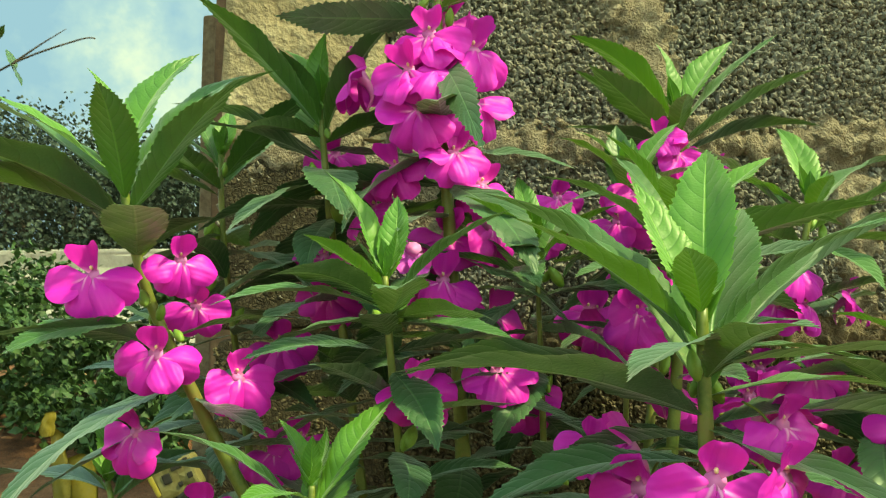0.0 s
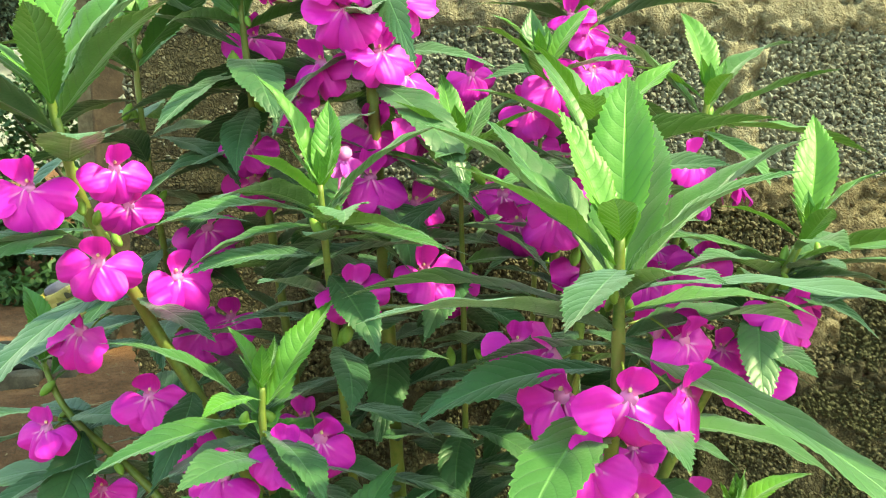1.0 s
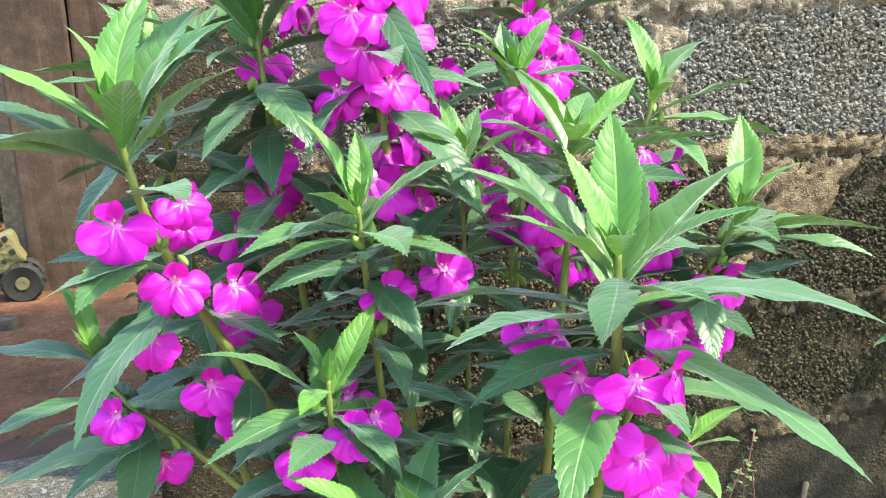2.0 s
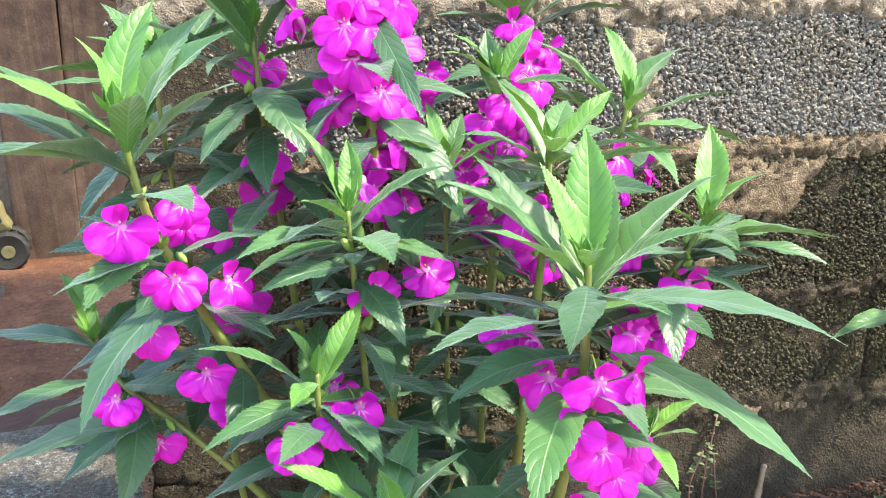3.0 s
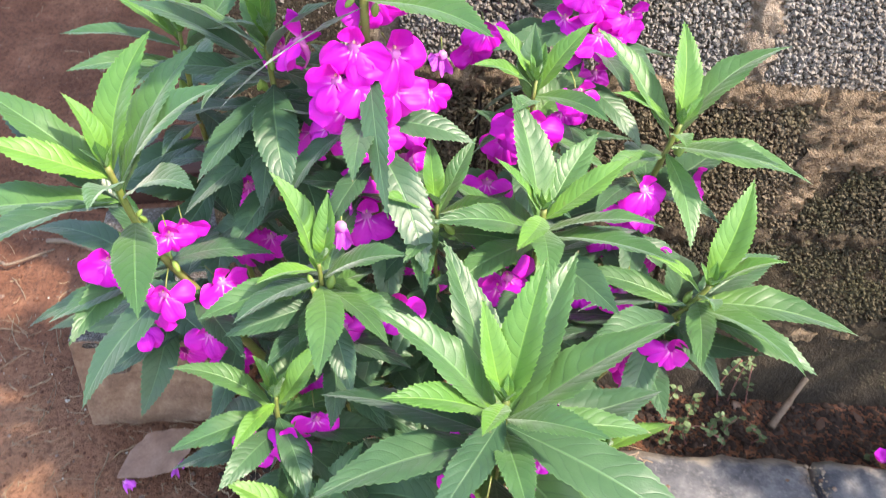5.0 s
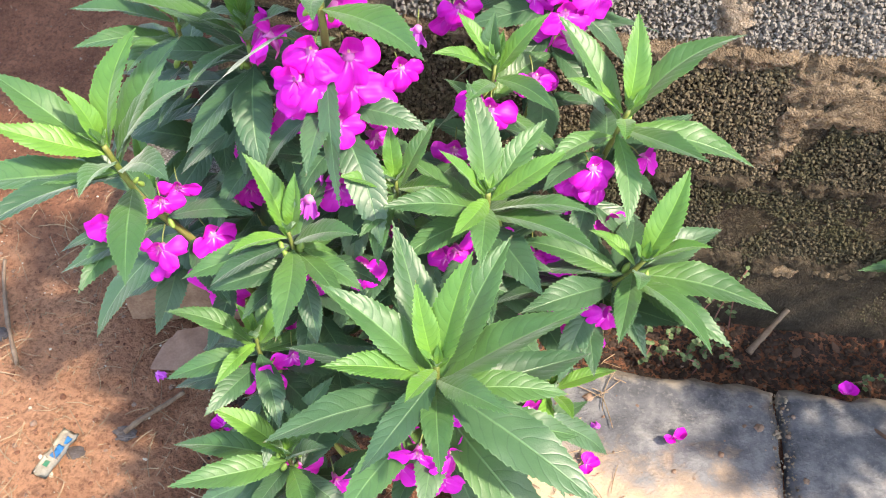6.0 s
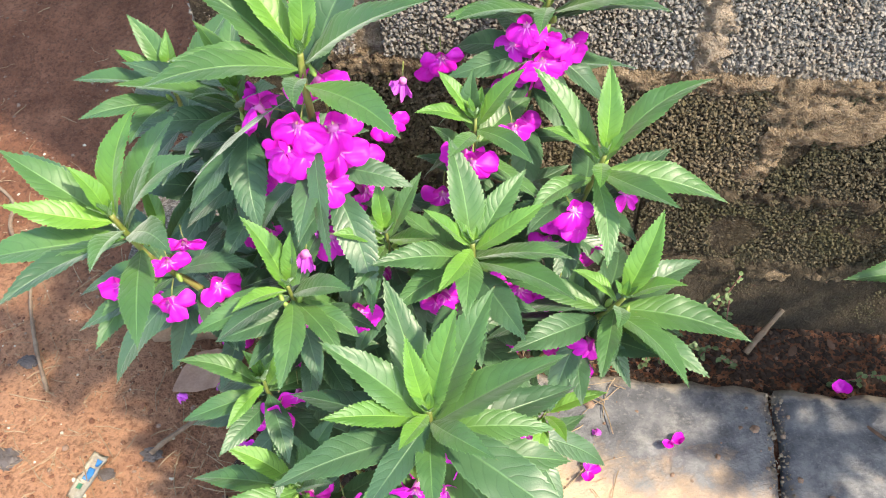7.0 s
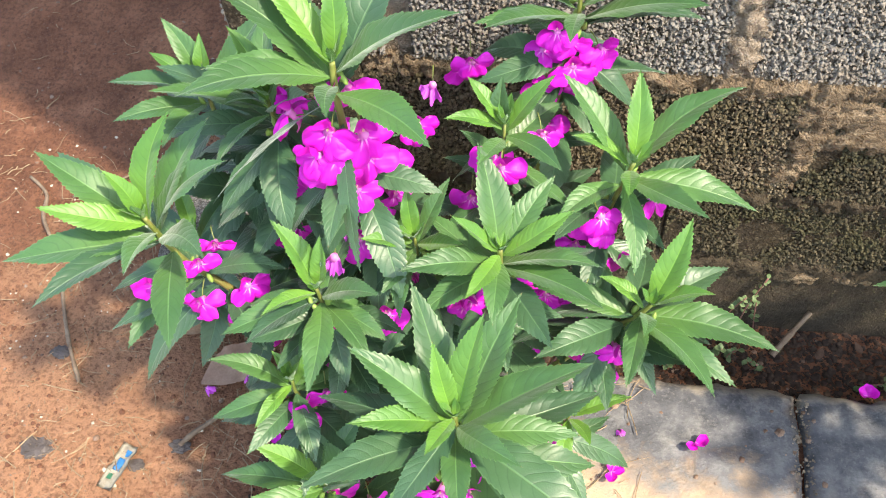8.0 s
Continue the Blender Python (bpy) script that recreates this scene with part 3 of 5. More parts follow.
def balsam(label, seed, path, top, flowers=(), low=0, low_from=0.45, low_len=0.105, thick=0.0058, young=4, size=1.0, sprays=(), low_to=0.80):
    """path: the stem's points up to the whorl; top: rows of (heading, elevation, reach) of the whorl's leaves from
    the youngest down; sprays: rows of (height on the stem, tip x, y, z) of single long leaves below it;
    flowers: rows of (x, y, z, heading); low: how many further leaves sit down the stem."""
    rng = random.Random(seed)
    plant = thing("garden_balsam", label, "flowering plant", "balsam plants along the wall", at=path[0])
    o = Vector(path[0])
    pts = [p - o for p in smooth_path(path, 9)]
    n = len(pts)
    bm = tube(pts, [0.84 * thick * (1.15 - 0.62 * i / (n - 1)) * (1.12 if i % 9 == 4 else 1.0) for i in range(n)], 9)
    part("stem", finish("stem", bm, STEM), plant)
    apex = pts[-1]
    down = (pts[-4] - apex).normalized()
    for i, (az, el, reach) in enumerate(top):
        a, e = radians(az), radians(el)
        tip = apex + Vector((cos(a) * cos(e), sin(a) * cos(e), sin(e))) * reach
        base = apex + down * (0.002 + 0.0042 * i) + Vector((cos(a), sin(a), 0)) * 0.003
        mat = LEAF_YOUNG if i < young else (LEAF if i < young + 6 else LEAF_OLD)
        leaf_between(plant, base, tip, rng.uniform(0.25, 0.295) if reach > 0.06 else 0.32, rng.uniform(0.25, 0.75) if el > -25 else rng.uniform(0.15, 0.4),
                     rng.uniform(0.36, 0.70) + (0.22 if el > 40 else 0.0), rng, mat, rng.uniform(-0.25, 0.25))
    # the folded heart of the whorl
    for k in range(5):
        a, e = radians(k * 137.5 + seed * 40), radians(rng.uniform(52, 78))
        leaf_between(plant, apex, apex + Vector((cos(a) * cos(e), sin(a) * cos(e), sin(e))) * rng.uniform(0.018, 0.034) * size, 0.36, -0.3, 0.6, rng, LEAF_YOUNG)
    for h, x, y, z, *slim in sprays:
        base = min(pts, key=lambda p: abs(p.z + o.z - h))
        leaf_between(plant, base, Vector((x, y, z)) - o, slim[0] if slim else rng.uniform(0.245, 0.29), rng.uniform(0.35, 0.8), rng.uniform(0.10, 0.26), rng, LEAF if rng.random() < 0.8 and not slim else LEAF_OLD, 0.7 if slim else rng.uniform(-0.08, 0.08))
    low = int(low * 3.0)
    for k in range(low):
        f = low_from + (low_to - low_from) * (k + rng.uniform(0, 0.8)) / low
        base = pts[int(f * (n - 1))]
        az = k * 137.5 + seed * 61
        a, e = radians(az), radians(rng.uniform(-38, 14))
        reach = low_len * rng.uniform(0.75, 1.2)
        tip = base + Vector((cos(a) * cos(e), sin(a) * cos(e), sin(e))) * reach
        tip.y = min(tip.y, 0.885 - o.y) if tip.x + o.x > -0.27 else tip.y
        tip.z = max(tip.z, 0.05)
        leaf_between(plant, base + Vector((cos(a), sin(a), 0)) * 0.003, tip, rng.uniform(0.27, 0.34), rng.uniform(0.3, 0.9), rng.uniform(0.12, 0.45), rng,
                     LEAF_OLD if f < 0.8 or rng.random() < 0.4 else LEAF, rng.uniform(-0.35, 0.35))
    for row in flowers:
        x, y, z, az = row[:4]
        flower(plant, Vector((x, y, z)) - o, az, rng.uniform(0.78, 1.0) * size, rng, faded=len(row) > 4)
    for k in range(7):
        f = rng.uniform(0.62, 0.98)
        a = rng.uniform(0, 2 * pi)
        bud(plant, pts[int(f * (n - 1))] + Vector((cos(a), sin(a), -0.3)) * 0.010, rng)
    return plant


# ---- ground ----
def smoothstep(a, b, t):
    t = max(0.0, min(1.0, (t - a) / (b - a)))
    return t * t * (3 - 2 * t)


def ground_z(x, y):
    """Level beside the wall; it climbs gently towards the yard behind."""
    rise = 0.10 * smoothstep(1.0, 2.0, y) + 0.30 * smoothstep(2.4, 4.0, y) + 0.35 * smoothstep(4.5, 12, y)
    side = smoothstep(0.1, -0.35, x)
    near = math.exp(-((x * x + y * y) / 30.0))
    bumps = 0.010 * noise.noise(Vector((x * 3.1, y * 3.1, 0))) + 0.007 * noise.noise(Vector((x * 11, y * 11, 2))) + 0.005 * noise.noise(Vector((x * 24, y * 24, 5)))
    furrow = -0.012 * smoothstep(0.76, 0.80, y) * smoothstep(1.0, 0.9, y) * smoothstep(0.2, 0.3, x)
    return rise * (0.4 + 0.6 * side) + bumps * near + furrow - 0.002


def build_ground():
    def axis(lo, mid0, mid1, hi, fine, grow):
        xs = [mid0]
        while xs[-1] < mid1:
            xs.append(xs[-1] + fine)
        step = fine
        while xs[-1] < hi:
            step *= grow
            xs.append(xs[-1] + step)
        step, left = fine, [mid0]
        while left[-1] > lo:
            step *= grow
            left.append(left[-1] - step)
        return left[:0:-1] + xs
    xs = axis(-400, -1.3, 1.1, 400, 0.02, 1.22)
    ys = axis(-400, -0.1, 2.2, 900, 0.02, 1.22)
    verts = [(x, y, ground_z(x, y)) for y in ys for x in xs]
    w = len(xs)
    faces = [(j * w + i, j * w + i + 1, (j + 1) * w + i + 1, (j + 1) * w + i) for j in range(len(ys) - 1) for i in range(w - 1)]
    me = bpy.data.meshes.new("ground")
    me.from_pydata(verts, [], faces)
    me.polygons.foreach_set("use_smooth", [True] * len(faces))
    me.materials.append(SOIL)
    tagged(new("ground", me), "bare trodden red earth with grit and straw", "ground", kind="structure")


build_ground()

# ---- the block wall ----
WALL_Y, WALL_T = 0.9, 0.18
wall = thing("wall_north", "rough concrete block wall with smeared mortar joints", "wall", kind="structure")


def wall_core():
    bm = rough_box(2.62, WALL_T - 0.024, 3.22, 5, 0.002, 0.004, 5)
    bmesh.ops.translate(bm, verts=bm.verts, vec=(1.06, WALL_Y + WALL_T / 2, 1.58))
    return finish("mortar_bed", bm, MORTAR, False)


part("mortar_bed", wall_core(), wall, label="crumbling tan mortar")


def smear(name, x, z, sx, sz, seed, lean=0.0, mat=MORTAR):
    """Mortar squeezed out over the blocks: a ragged low cushion."""
    rng = random.Random(seed)
    bm = bmesh.new()
    nx, nz = max(4, int(sx / 0.004)), max(4, int(sz / 0.004))
    vs = []
    for j in range(nz + 1):
        for i in range(nx + 1):
            u, v = i / nx - 0.5, j / nz - 0.5
            px, pz = x + u * sx + lean * v * sz, z + v * sz
            e = min((0.5 - abs(u)) * sx, (0.5 - abs(v)) * sz) / 0.012
            k = noise.noise(Vector((px * 38, pz * 38, seed)))
            k2 = noise.noise(Vector((px * 130, pz * 130, seed)))
            m = e + 1.6 * k + 1.3 * k2 - 0.5
            h = 0.0060 * max(-1.0, min(1.0, m)) + 0.0030 * k2 + 0.0015 * k + 0.0022 * noise.noise(Vector((px * 310, pz * 310, seed)))
            wob = 0.006 * noise.noise(Vector((px * 60, pz * 60, seed + 9)))
            vs.append(bm.verts.new((px + wob, WALL_Y - h, pz + wob)))
    w = nx + 1
    for j in range(nz):
        for i in range(nx):
            bm.faces.new((vs[j * w + i], vs[j * w + i + 1], vs[(j + 1) * w + i + 1], vs[(j + 1) * w + i]))
    part(name, finish(name, bm, mat), wall)


def block_mesh(sx, sz, seed, mat):
    bm = rough_box(sx, WALL_T, sz, 3, 0.0022, 0.007, seed)
    return finish("block", bm, mat, False)


COURSES = [(-0.05, 0.118), (0.126, 0.283), (0.287, 0.474), (0.493, 0.653), (0.673, 0.833), (0.853, 1.013), (1.033, 1.193), (1.213, 1.373)]
# Unseen upper courses, added so the wall's shadow reaches across the yard.
COURSES += [(1.393 + 0.18 * k, 1.553 + 0.18 * k) for k in range(10)]
OFFSETS = [0.20, 0.30, 0.452, 0.345, 0.155, 0.345, 0.155, 0.345] + [0.155, 0.345] * 5
for c, ((z0, z1), first) in enumerate(zip(COURSES, OFFSETS)):
    x = first - 0.8
    k = 0
    gap = 0.016 if c >= 3 else 0.002
    if c == 0:
        # wall-foot shade is mixed into the footing's damp brown
        part("footing", finish("footing", rough_box(2.44, WALL_T + 0.004, z1 - z0 + 0.008, 40, 0.0035, 0.008, 3), PLINTH, False), wall, pose(1.12, WALL_Y + WALL_T / 2, (z0 + z1) / 2), "dark damp rendered footing with shade in its colour")
        x = 9.0
    while x < 2.3:
        lo, hi = max(x + gap, -0.10), min(x + 0.40 - gap, 2.34)
        if hi - lo > 0.04:
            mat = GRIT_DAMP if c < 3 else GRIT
            part("block", block_mesh(hi - lo, z1 - z0, c * 17 + k, mat), wall,
                 pose((lo + hi) / 2, WALL_Y + WALL_T / 2 + 0.002 + 0.001 * ((c * 7 + k * 3) % 3 - 1), (z0 + z1) / 2))
        x += 0.40
        k += 1
    # rendered blocks at the wall's free end
    part("end_block", finish("end_block", rough_box(0.165, WALL_T + 0.01, z1 - z0 + 0.006, 4, 0.004, 0.009, 40 + c), CREAM if c > 3 else GRIT_DAMP, False), wall,
         pose(-0.185, WALL_Y + WALL_T / 2, (z0 + z1) / 2), "cream lime-rendered end block" if c > 3 else "gritty end block")


def grit_grains(name, mat, label, count, area, size, seed, keep):
    """Angular grit cemented to the block faces, thousands of grains in one mesh."""
    rng = np.random.default_rng(seed)
    ico = np.array([(1, 0, 0), (-1, 0, 0), (0, 1, 0), (0, -1, 0), (0, 0, 1), (0, 0, -1)]) * 1.25
    tri = np.array([(a, b, c) if (a + b + c) % 2 else (b, a, c) for a in (0, 1) for b in (2, 3) for c in (4, 5)])
    x0, x1, z0, z1 = area
    nx = max(1, int(sqrt(count * (x1 - x0) / (z1 - z0))))
    nz = max(1, count // nx)
    gx, gz = np.meshgrid((np.arange(nx) + 0.5) / nx, (np.arange(nz) + 0.5) / nz)
    px = x0 + (x1 - x0) * gx.ravel() + rng.normal(0, size * 0.55, nx * nz)
    pz = z0 + (z1 - z0) * gz.ravel() + rng.normal(0, size * 0.55, nx * nz)
    ok = np.array([keep(a, b) for a, b in zip(px, pz)]) & (rng.random(nx * nz) > 0.07)
    px, pz = px[ok], pz[ok]
    n = len(px)
    r = size * rng.uniform(0.38, 0.92, n)
    py = WALL_Y - rng.uniform(-0.0022, 0.0014, n)
    shape = ico[None] * rng.uniform(0.62, 1.30, (n, 6, 1)) * rng.uniform(0.7, 1.25, (n, 1, 3)) * r[:, None, None]
    ang = rng.uniform(0, 2 * pi, n)
    ca, sa = np.cos(ang)[:, None], np.sin(ang)[:, None]
    vx = shape[..., 0] * ca - shape[..., 2] * sa + px[:, None]
    vz = shape[..., 0] * sa + shape[..., 2] * ca + pz[:, None]
    lean = rng.uniform(-0.7, 0.7, (n, 1))
    vy = shape[..., 1] * 0.8 + shape[..., 0] * lean + py[:, None]
    verts = np.stack([vx, vy, vz], -1).reshape(-1, 3)
    faces = (tri[None] + (np.arange(n) * 6)[:, None, None]).reshape(-1, 3)
    me = bpy.data.meshes.new(name)
    me.from_pydata(verts.tolist(), [], faces.tolist())
    me.materials.append(mat)
    tagged(part(name, me, wall), label, kind="stuff")


def on_block(courses):
    def keep(x, z):
        for c in courses:
            z0, z1 = COURSES[c]
            if z0 + 0.003 < z < z1 - 0.003:
                return (-0.268 if c < 4 else -0.1) < x and abs((x - OFFSETS[c] + 0.2) % 0.4 - 0.2) > (0.018 if c >= 3 else 0.004)
        return False
    return keep


def worn(keep, level):
    """Grit that is missing where earth and old render have filled it."""
    def left(x, z):
        return keep(x, z) and noise.noise(Vector((x * 17, 3.3, z * 24))) + 0.5 * noise.noise(Vector((x * 60, 1.3, z * 60))) < level + 0.22
    return left


grit_grains("grit", GRAIN, "pale grey angular grit with dark voids", 42000, (-0.268, 0.85, 0.493, 0.90), 0.0037, 1, on_block((3, 4, 5)))
grit_grains("grit", GRAIN_DAMP_SHADE, "brown damp grit with dark voids, some shade in its colour", 13500, (-0.268, 0.45, 0.287, 0.474), 0.0034, 3, on_block((2,)))
# Darker grit right of the joint: shade at that end, put into colour.
grit_grains("grit", GRAIN_MOSS_SHADE, "dark damp grit of the stained end of the course, shade put into its colour", 7500, (0.454, 0.85, 0.287, 0.474), 0.0034, 5, worn(on_block((2,)), 0.12))
grit_grains("grit", GRAIN_MOSS_SHADE, "dark mossy grit with black voids, some shade in its colour", 19000, (-0.268, 0.85, 0.126, 0.283), 0.0031, 4, worn(on_block((1,)), 0.02))
grit_grains("grit", GRAIN_MOSS_SHADE, "scattered grit on the footing", 9000, (-0.268, 0.85, -0.02, 0.122), 0.0026, 6, worn(lambda x, z: True, -0.12))
smear("mortar_smear", 0.345, 0.565, 0.052, 0.15, 1)
smear("mortar_smear", 0.152, 0.745, 0.070, 0.16, 2, -0.15)
smear("mortar_smear", 0.452, 0.395, 0.046, 0.17, 3, 0.25, MORTAR_DAMP)
smear("mortar_smear", 0.50, 0.452, 0.15, 0.055, 4, 0.0, MORTAR_DAMP)
for k in range(10):
    smear("mortar_smear", -0.17 + k * 0.15, 0.663 + 0.002 * (k % 3), 0.17, 0.052, 10 + k)
    smear("mortar_smear", -0.02 + k * 0.15, 0.483 - 0.001 * (k % 2), 0.17, 0.036, 30 + k, 0.0, MORTAR_DAMP)
    smear("mortar_smear", -0.02 + k * 0.15, 0.843, 0.17, 0.045, 50 + k)
for k in range(8):
    smear("mud_smear", -0.17 + k * 0.15, 0.286 - 0.003 * (k % 2), 0.18, 0.030, 70 + k, 0.0, MUD)
    smear("mud_smear", -0.15 + k * 0.15, 0.126 + 0.004 * (k % 3), 0.18, 0.046, 90 + k, 0.0, MUD)
smear("mortar_smear", 0.545, 0.122, 0.13, 0.020, 110, 0.0, MORTAR_DAMP)
smear("mortar_smear", 0.535, 0.425, 0.10, 0.09, 111, 0.6, MORTAR_DAMP)

# ---- weathered timber behind the wall's end ----
def timber():
    t = thing("timber_post", "broad weathered brown timber post behind the wall", "post", at=(-0.42, 2.34, ground_z(-0.42, 2.34) - 0.03))
    for k, (x, w, h, d) in enumerate(((-0.155, 0.16, 2.3, 0.0), (0.0, 0.155, 2.35, 0.006), (0.155, 0.16, 2.3, 0.003))):
        bm = rough_box(w, 0.08, h, 6, 0.006, 0.008, 60 + k)
        part("plank", finish("plank", bm, WOOD, False), t, pose(x, d, h / 2))
    bm = rough_box(0.05, 0.05, 1.40, 5, 0.005, 0.006, 70)
    part("batten", finish("batten", bm, STICK, False), t, pose(-0.262, 0.05, 0.62), "pale bare batten")


timber()

# ---- paving slab ----
pav = thing("pavement", "grey cement slab path with cracks and a sandy drift, sunlight coloured in", "pavement", kind="structure")
def slab(x0, x1, y0, y1, seed):
    bm = bmesh.new()
    step = 0.012
    nx, ny = int((x1 - x0) / step), int((y1 - y0) / step)
    vs = []
    for j in range(ny + 1):
        for i in range(nx + 1):
            x, y = x0 + (x1 - x0) * i / nx, y0 + (y1 - y0) * j / ny
            ragged = 0.010 * noise.noise(Vector((x * 22, y * 22, seed))) + 0.005 * noise.noise(Vector((x * 70, y * 70, seed)))
            edge = min(i, nx - i, j, ny - j)
            z = 0.030 + 0.0016 * noise.noise(Vector((x * 30, y * 30, seed))) - (0.006 if edge == 0 else 0.0)
            vs.append(bm.verts.new((x + (ragged * 0.5 if i in (0, nx) else 0), y + (ragged if j in (0, ny) else 0), z)))
    w = nx + 1
    for j in range(ny):
        for i in range(nx):
            bm.faces.new((vs[j * w + i], vs[j * w + i + 1], vs[(j + 1) * w + i + 1], vs[(j + 1) * w + i]))
    edges = [e for e in bm.edges if e.is_boundary]
    ext = bmesh.ops.extrude_edge_only(bm, edges=edges)
    for v in ext["geom"]:
        if isinstance(v, bmesh.types.BMVert):
            v.co.z -= 0.045
    bmesh.ops.recalc_face_normals(bm, faces=bm.faces[:])
    part("slab", finish("slab", bm, SLAB, True), pav)


slab(0.085, 0.514, 0.22, 0.755, 1)
slab(0.523, 1.05, 0.22, 0.760, 2)
slab(-0.22, 0.078, 0.10, 0.50, 3)

# ---- balsam plants ----
BIG = [(-110, 21, 0.060), (122, 57, 0.081), (70, 54, 0.109), (-157, 21, 0.105), (-40, 20, 0.095), (165, 30, 0.121), (19, 21, 0.140), (-80, -8, 0.098), (118, 30, 0.133),
       (63, 29, 0.131), (172, -12, 0.146), (-150, -10, 0.160), (29, -22, 0.17), (140, -40, 0.12)]
balsam("tall lime-tipped balsam plant with toothed leaves and magenta flowers", 1,
       [(0.05, 0.56, 0), (0.062, 0.50, 0.18), (0.075, 0.447, 0.36), (0.077, 0.438, 0.476)], BIG,
       [(0.067, 0.392, 0.404, -95), (0.045, 0.428, 0.397, -130), (0.050, 0.395, 0.372, -110), (0.105, 0.424, 0.424, -60), (0.124, 0.464, 0.322, -60), (0.113, 0.471, 0.429, 20),
        (0.095, 0.395, 0.405, -50), (0.048, 0.47, 0.41, 170), (0.074, 0.402, 0.350, -85), (0.088, 0.41, 0.325, -70), (0.084, 0.48, 0.262, -80)], low=5, low_from=0.30, young=4, thick=0.0062,
       sprays=[(0.42, 0.206, 0.348, 0.335), (0.45, 0.229, 0.352, 0.426), (0.455, 0.025, 0.344, 0.444), (0.40, 0.0, 0.335, 0.345), (0.44, 0.196, 0.457, 0.426), (0.38, 0.217, 0.472, 0.328)])
LEFT = [(170, 68, 0.066), (62, 53, 0.110), (-160, 25, 0.097), (164, 24, 0.122), (15, 34, 0.115), (-78, 15, 0.090), (46, 39, 0.120), (-35, 15, 0.110), (-158, -8, 0.145), (-125, -5, 0.131), (150, 5, 0.13)]
balsam("leaning balsam plant with large magenta flowers beside the block", 2,
       [(-0.03, 0.62, 0), (-0.10, 0.605, 0.24), (-0.188, 0.585, 0.42), (-0.222, 0.568, 0.50), (-0.238, 0.560, 0.576)], LEFT,
       [(-0.207, 0.545, 0.459, -85), (-0.24, 0.531, 0.503, -95), (-0.198, 0.556, 0.514, -60), (-0.2, 0.598, 0.49, -70), (-0.168, 0.579, 0.445, -50),
        (-0.228, 0.578, 0.413, -120), (-0.19, 0.59, 0.367, -90), (-0.17, 0.588, 0.34, -70), (-0.265, 0.62, 0.34, -110), (-0.235, 0.64, 0.29, -90)],
       low=3, low_from=0.40, low_to=0.7, young=3, sprays=[(0.52, -0.188, 0.445, 0.528), (0.48, -0.264, 0.479, 0.459), (0.44, -0.277, 0.492, 0.366)])
MID = [(79, 62, 0.060), (-129, 16, 0.066), (147, 55, 0.086), (-18, 24, 0.085), (-149, -11, 0.105), (-83, -9, 0.112), (-21, -26, 0.090), (70, 10, 0.09)]
balsam("slender balsam plant with a lime whorl of toothed leaves", 3,
       [(-0.02, 0.60, 0), (-0.05, 0.575, 0.22), (-0.07, 0.552, 0.42), (-0.076, 0.546, 0.503)], MID,
       [(-0.012, 0.560, 0.447, -80), (-0.057, 0.540, 0.439, -80), (-0.09, 0.56, 0.355, -100)], low=13, low_from=0.35, young=3, thick=0.0040, low_len=0.088, low_to=0.93)
C3 = [(-173, 49, 0.070), (-110, 9, 0.075), (18, 31, 0.082), (58, 19, 0.092), (111, 34, 0.107), (-152, 9, 0.105), (-29, -1, 0.117), (-74, -50, 0.100), (150, -5, 0.10)]
balsam("bushy balsam plant with lime tip leaves", 4,
       [(0.06, 0.62, 0), (0.08, 0.60, 0.25), (0.10, 0.588, 0.46), (0.103, 0.585, 0.542)], C3,
       [(0.071, 0.556, 0.48, -110), (0.101, 0.61, 0.439, -60), (0.116, 0.59, 0.475, -40), (0.06, 0.62, 0.472, -140), (0.035, 0.50, 0.41, -90), (0.078, 0.56, 0.489, -80)],
       low=10, low_from=0.3, young=3, low_to=0.9, low_len=0.095)
R1 = [(93, 51, 0.091), (171, 18, 0.068), (-95, 10, 0.055), (33, 21, 0.132), (143, 31, 0.113), (-46, 6, 0.103), (-4, -21, 0.140), (-83, -40, 0.113), (-140, -20, 0.10)]
balsam("balsam plant growing close to the wall with pale leaf tips", 5,
       [(0.10, 0.68, 0), (0.15, 0.69, 0.25), (0.20, 0.69, 0.46), (0.224, 0.687, 0.568)], R1,
       [(0.198, 0.658, 0.515, -70), (0.176, 0.672, 0.447, -100), (0.205, 0.66, 0.49, -40), (0.251, 0.70, 0.498, -20), (0.225, 0.68, 0.42, -60), (0.185, 0.665, 0.49, -90)], low=8, low_from=0.35, young=3, thick=0.005)
R2 = [(-7, 33, 0.068), (61, 52, 0.099), (160, 12, 0.06), (-100, 15, 0.05), (-103, -7, 0.095), (-11, -11, 0.135), (-57, -4, 0.113), (172, -5, 0.125), (-35, -20, 0.115), (40, -10, 0.11)]
balsam("low spreading balsam plant beside the cement slab", 6,
       [(0.08, 0.63, 0), (0.13, 0.61, 0.22), (0.20, 0.592, 0.38), (0.24, 0.588, 0.44), (0.255, 0.587, 0.47)], R2,
       [(0.227, 0.566, 0.414, -70), (0.185, 0.60, 0.445, -100), (0.15, 0.615, 0.43, -95), (0.115, 0.630, 0.43, -100), (0.192, 0.583, 0.385, -90), (0.257, 0.600, 0.400, -40), (0.148, 0.640, 0.30, -90), (0.21, 0.57, 0.37, -110), (0.24, 0.62, 0.40, 20)], low=6, low_from=0.5, young=3, thick=0.005)
BOT = [(144, 53, 0.042), (-113, -1, 0.064), (37, 41, 0.070), (-179, 18, 0.092), (-156, -20, 0.101), (44, -30, 0.100), (-70, -31, 0.085), (80, 10, 0.09)]
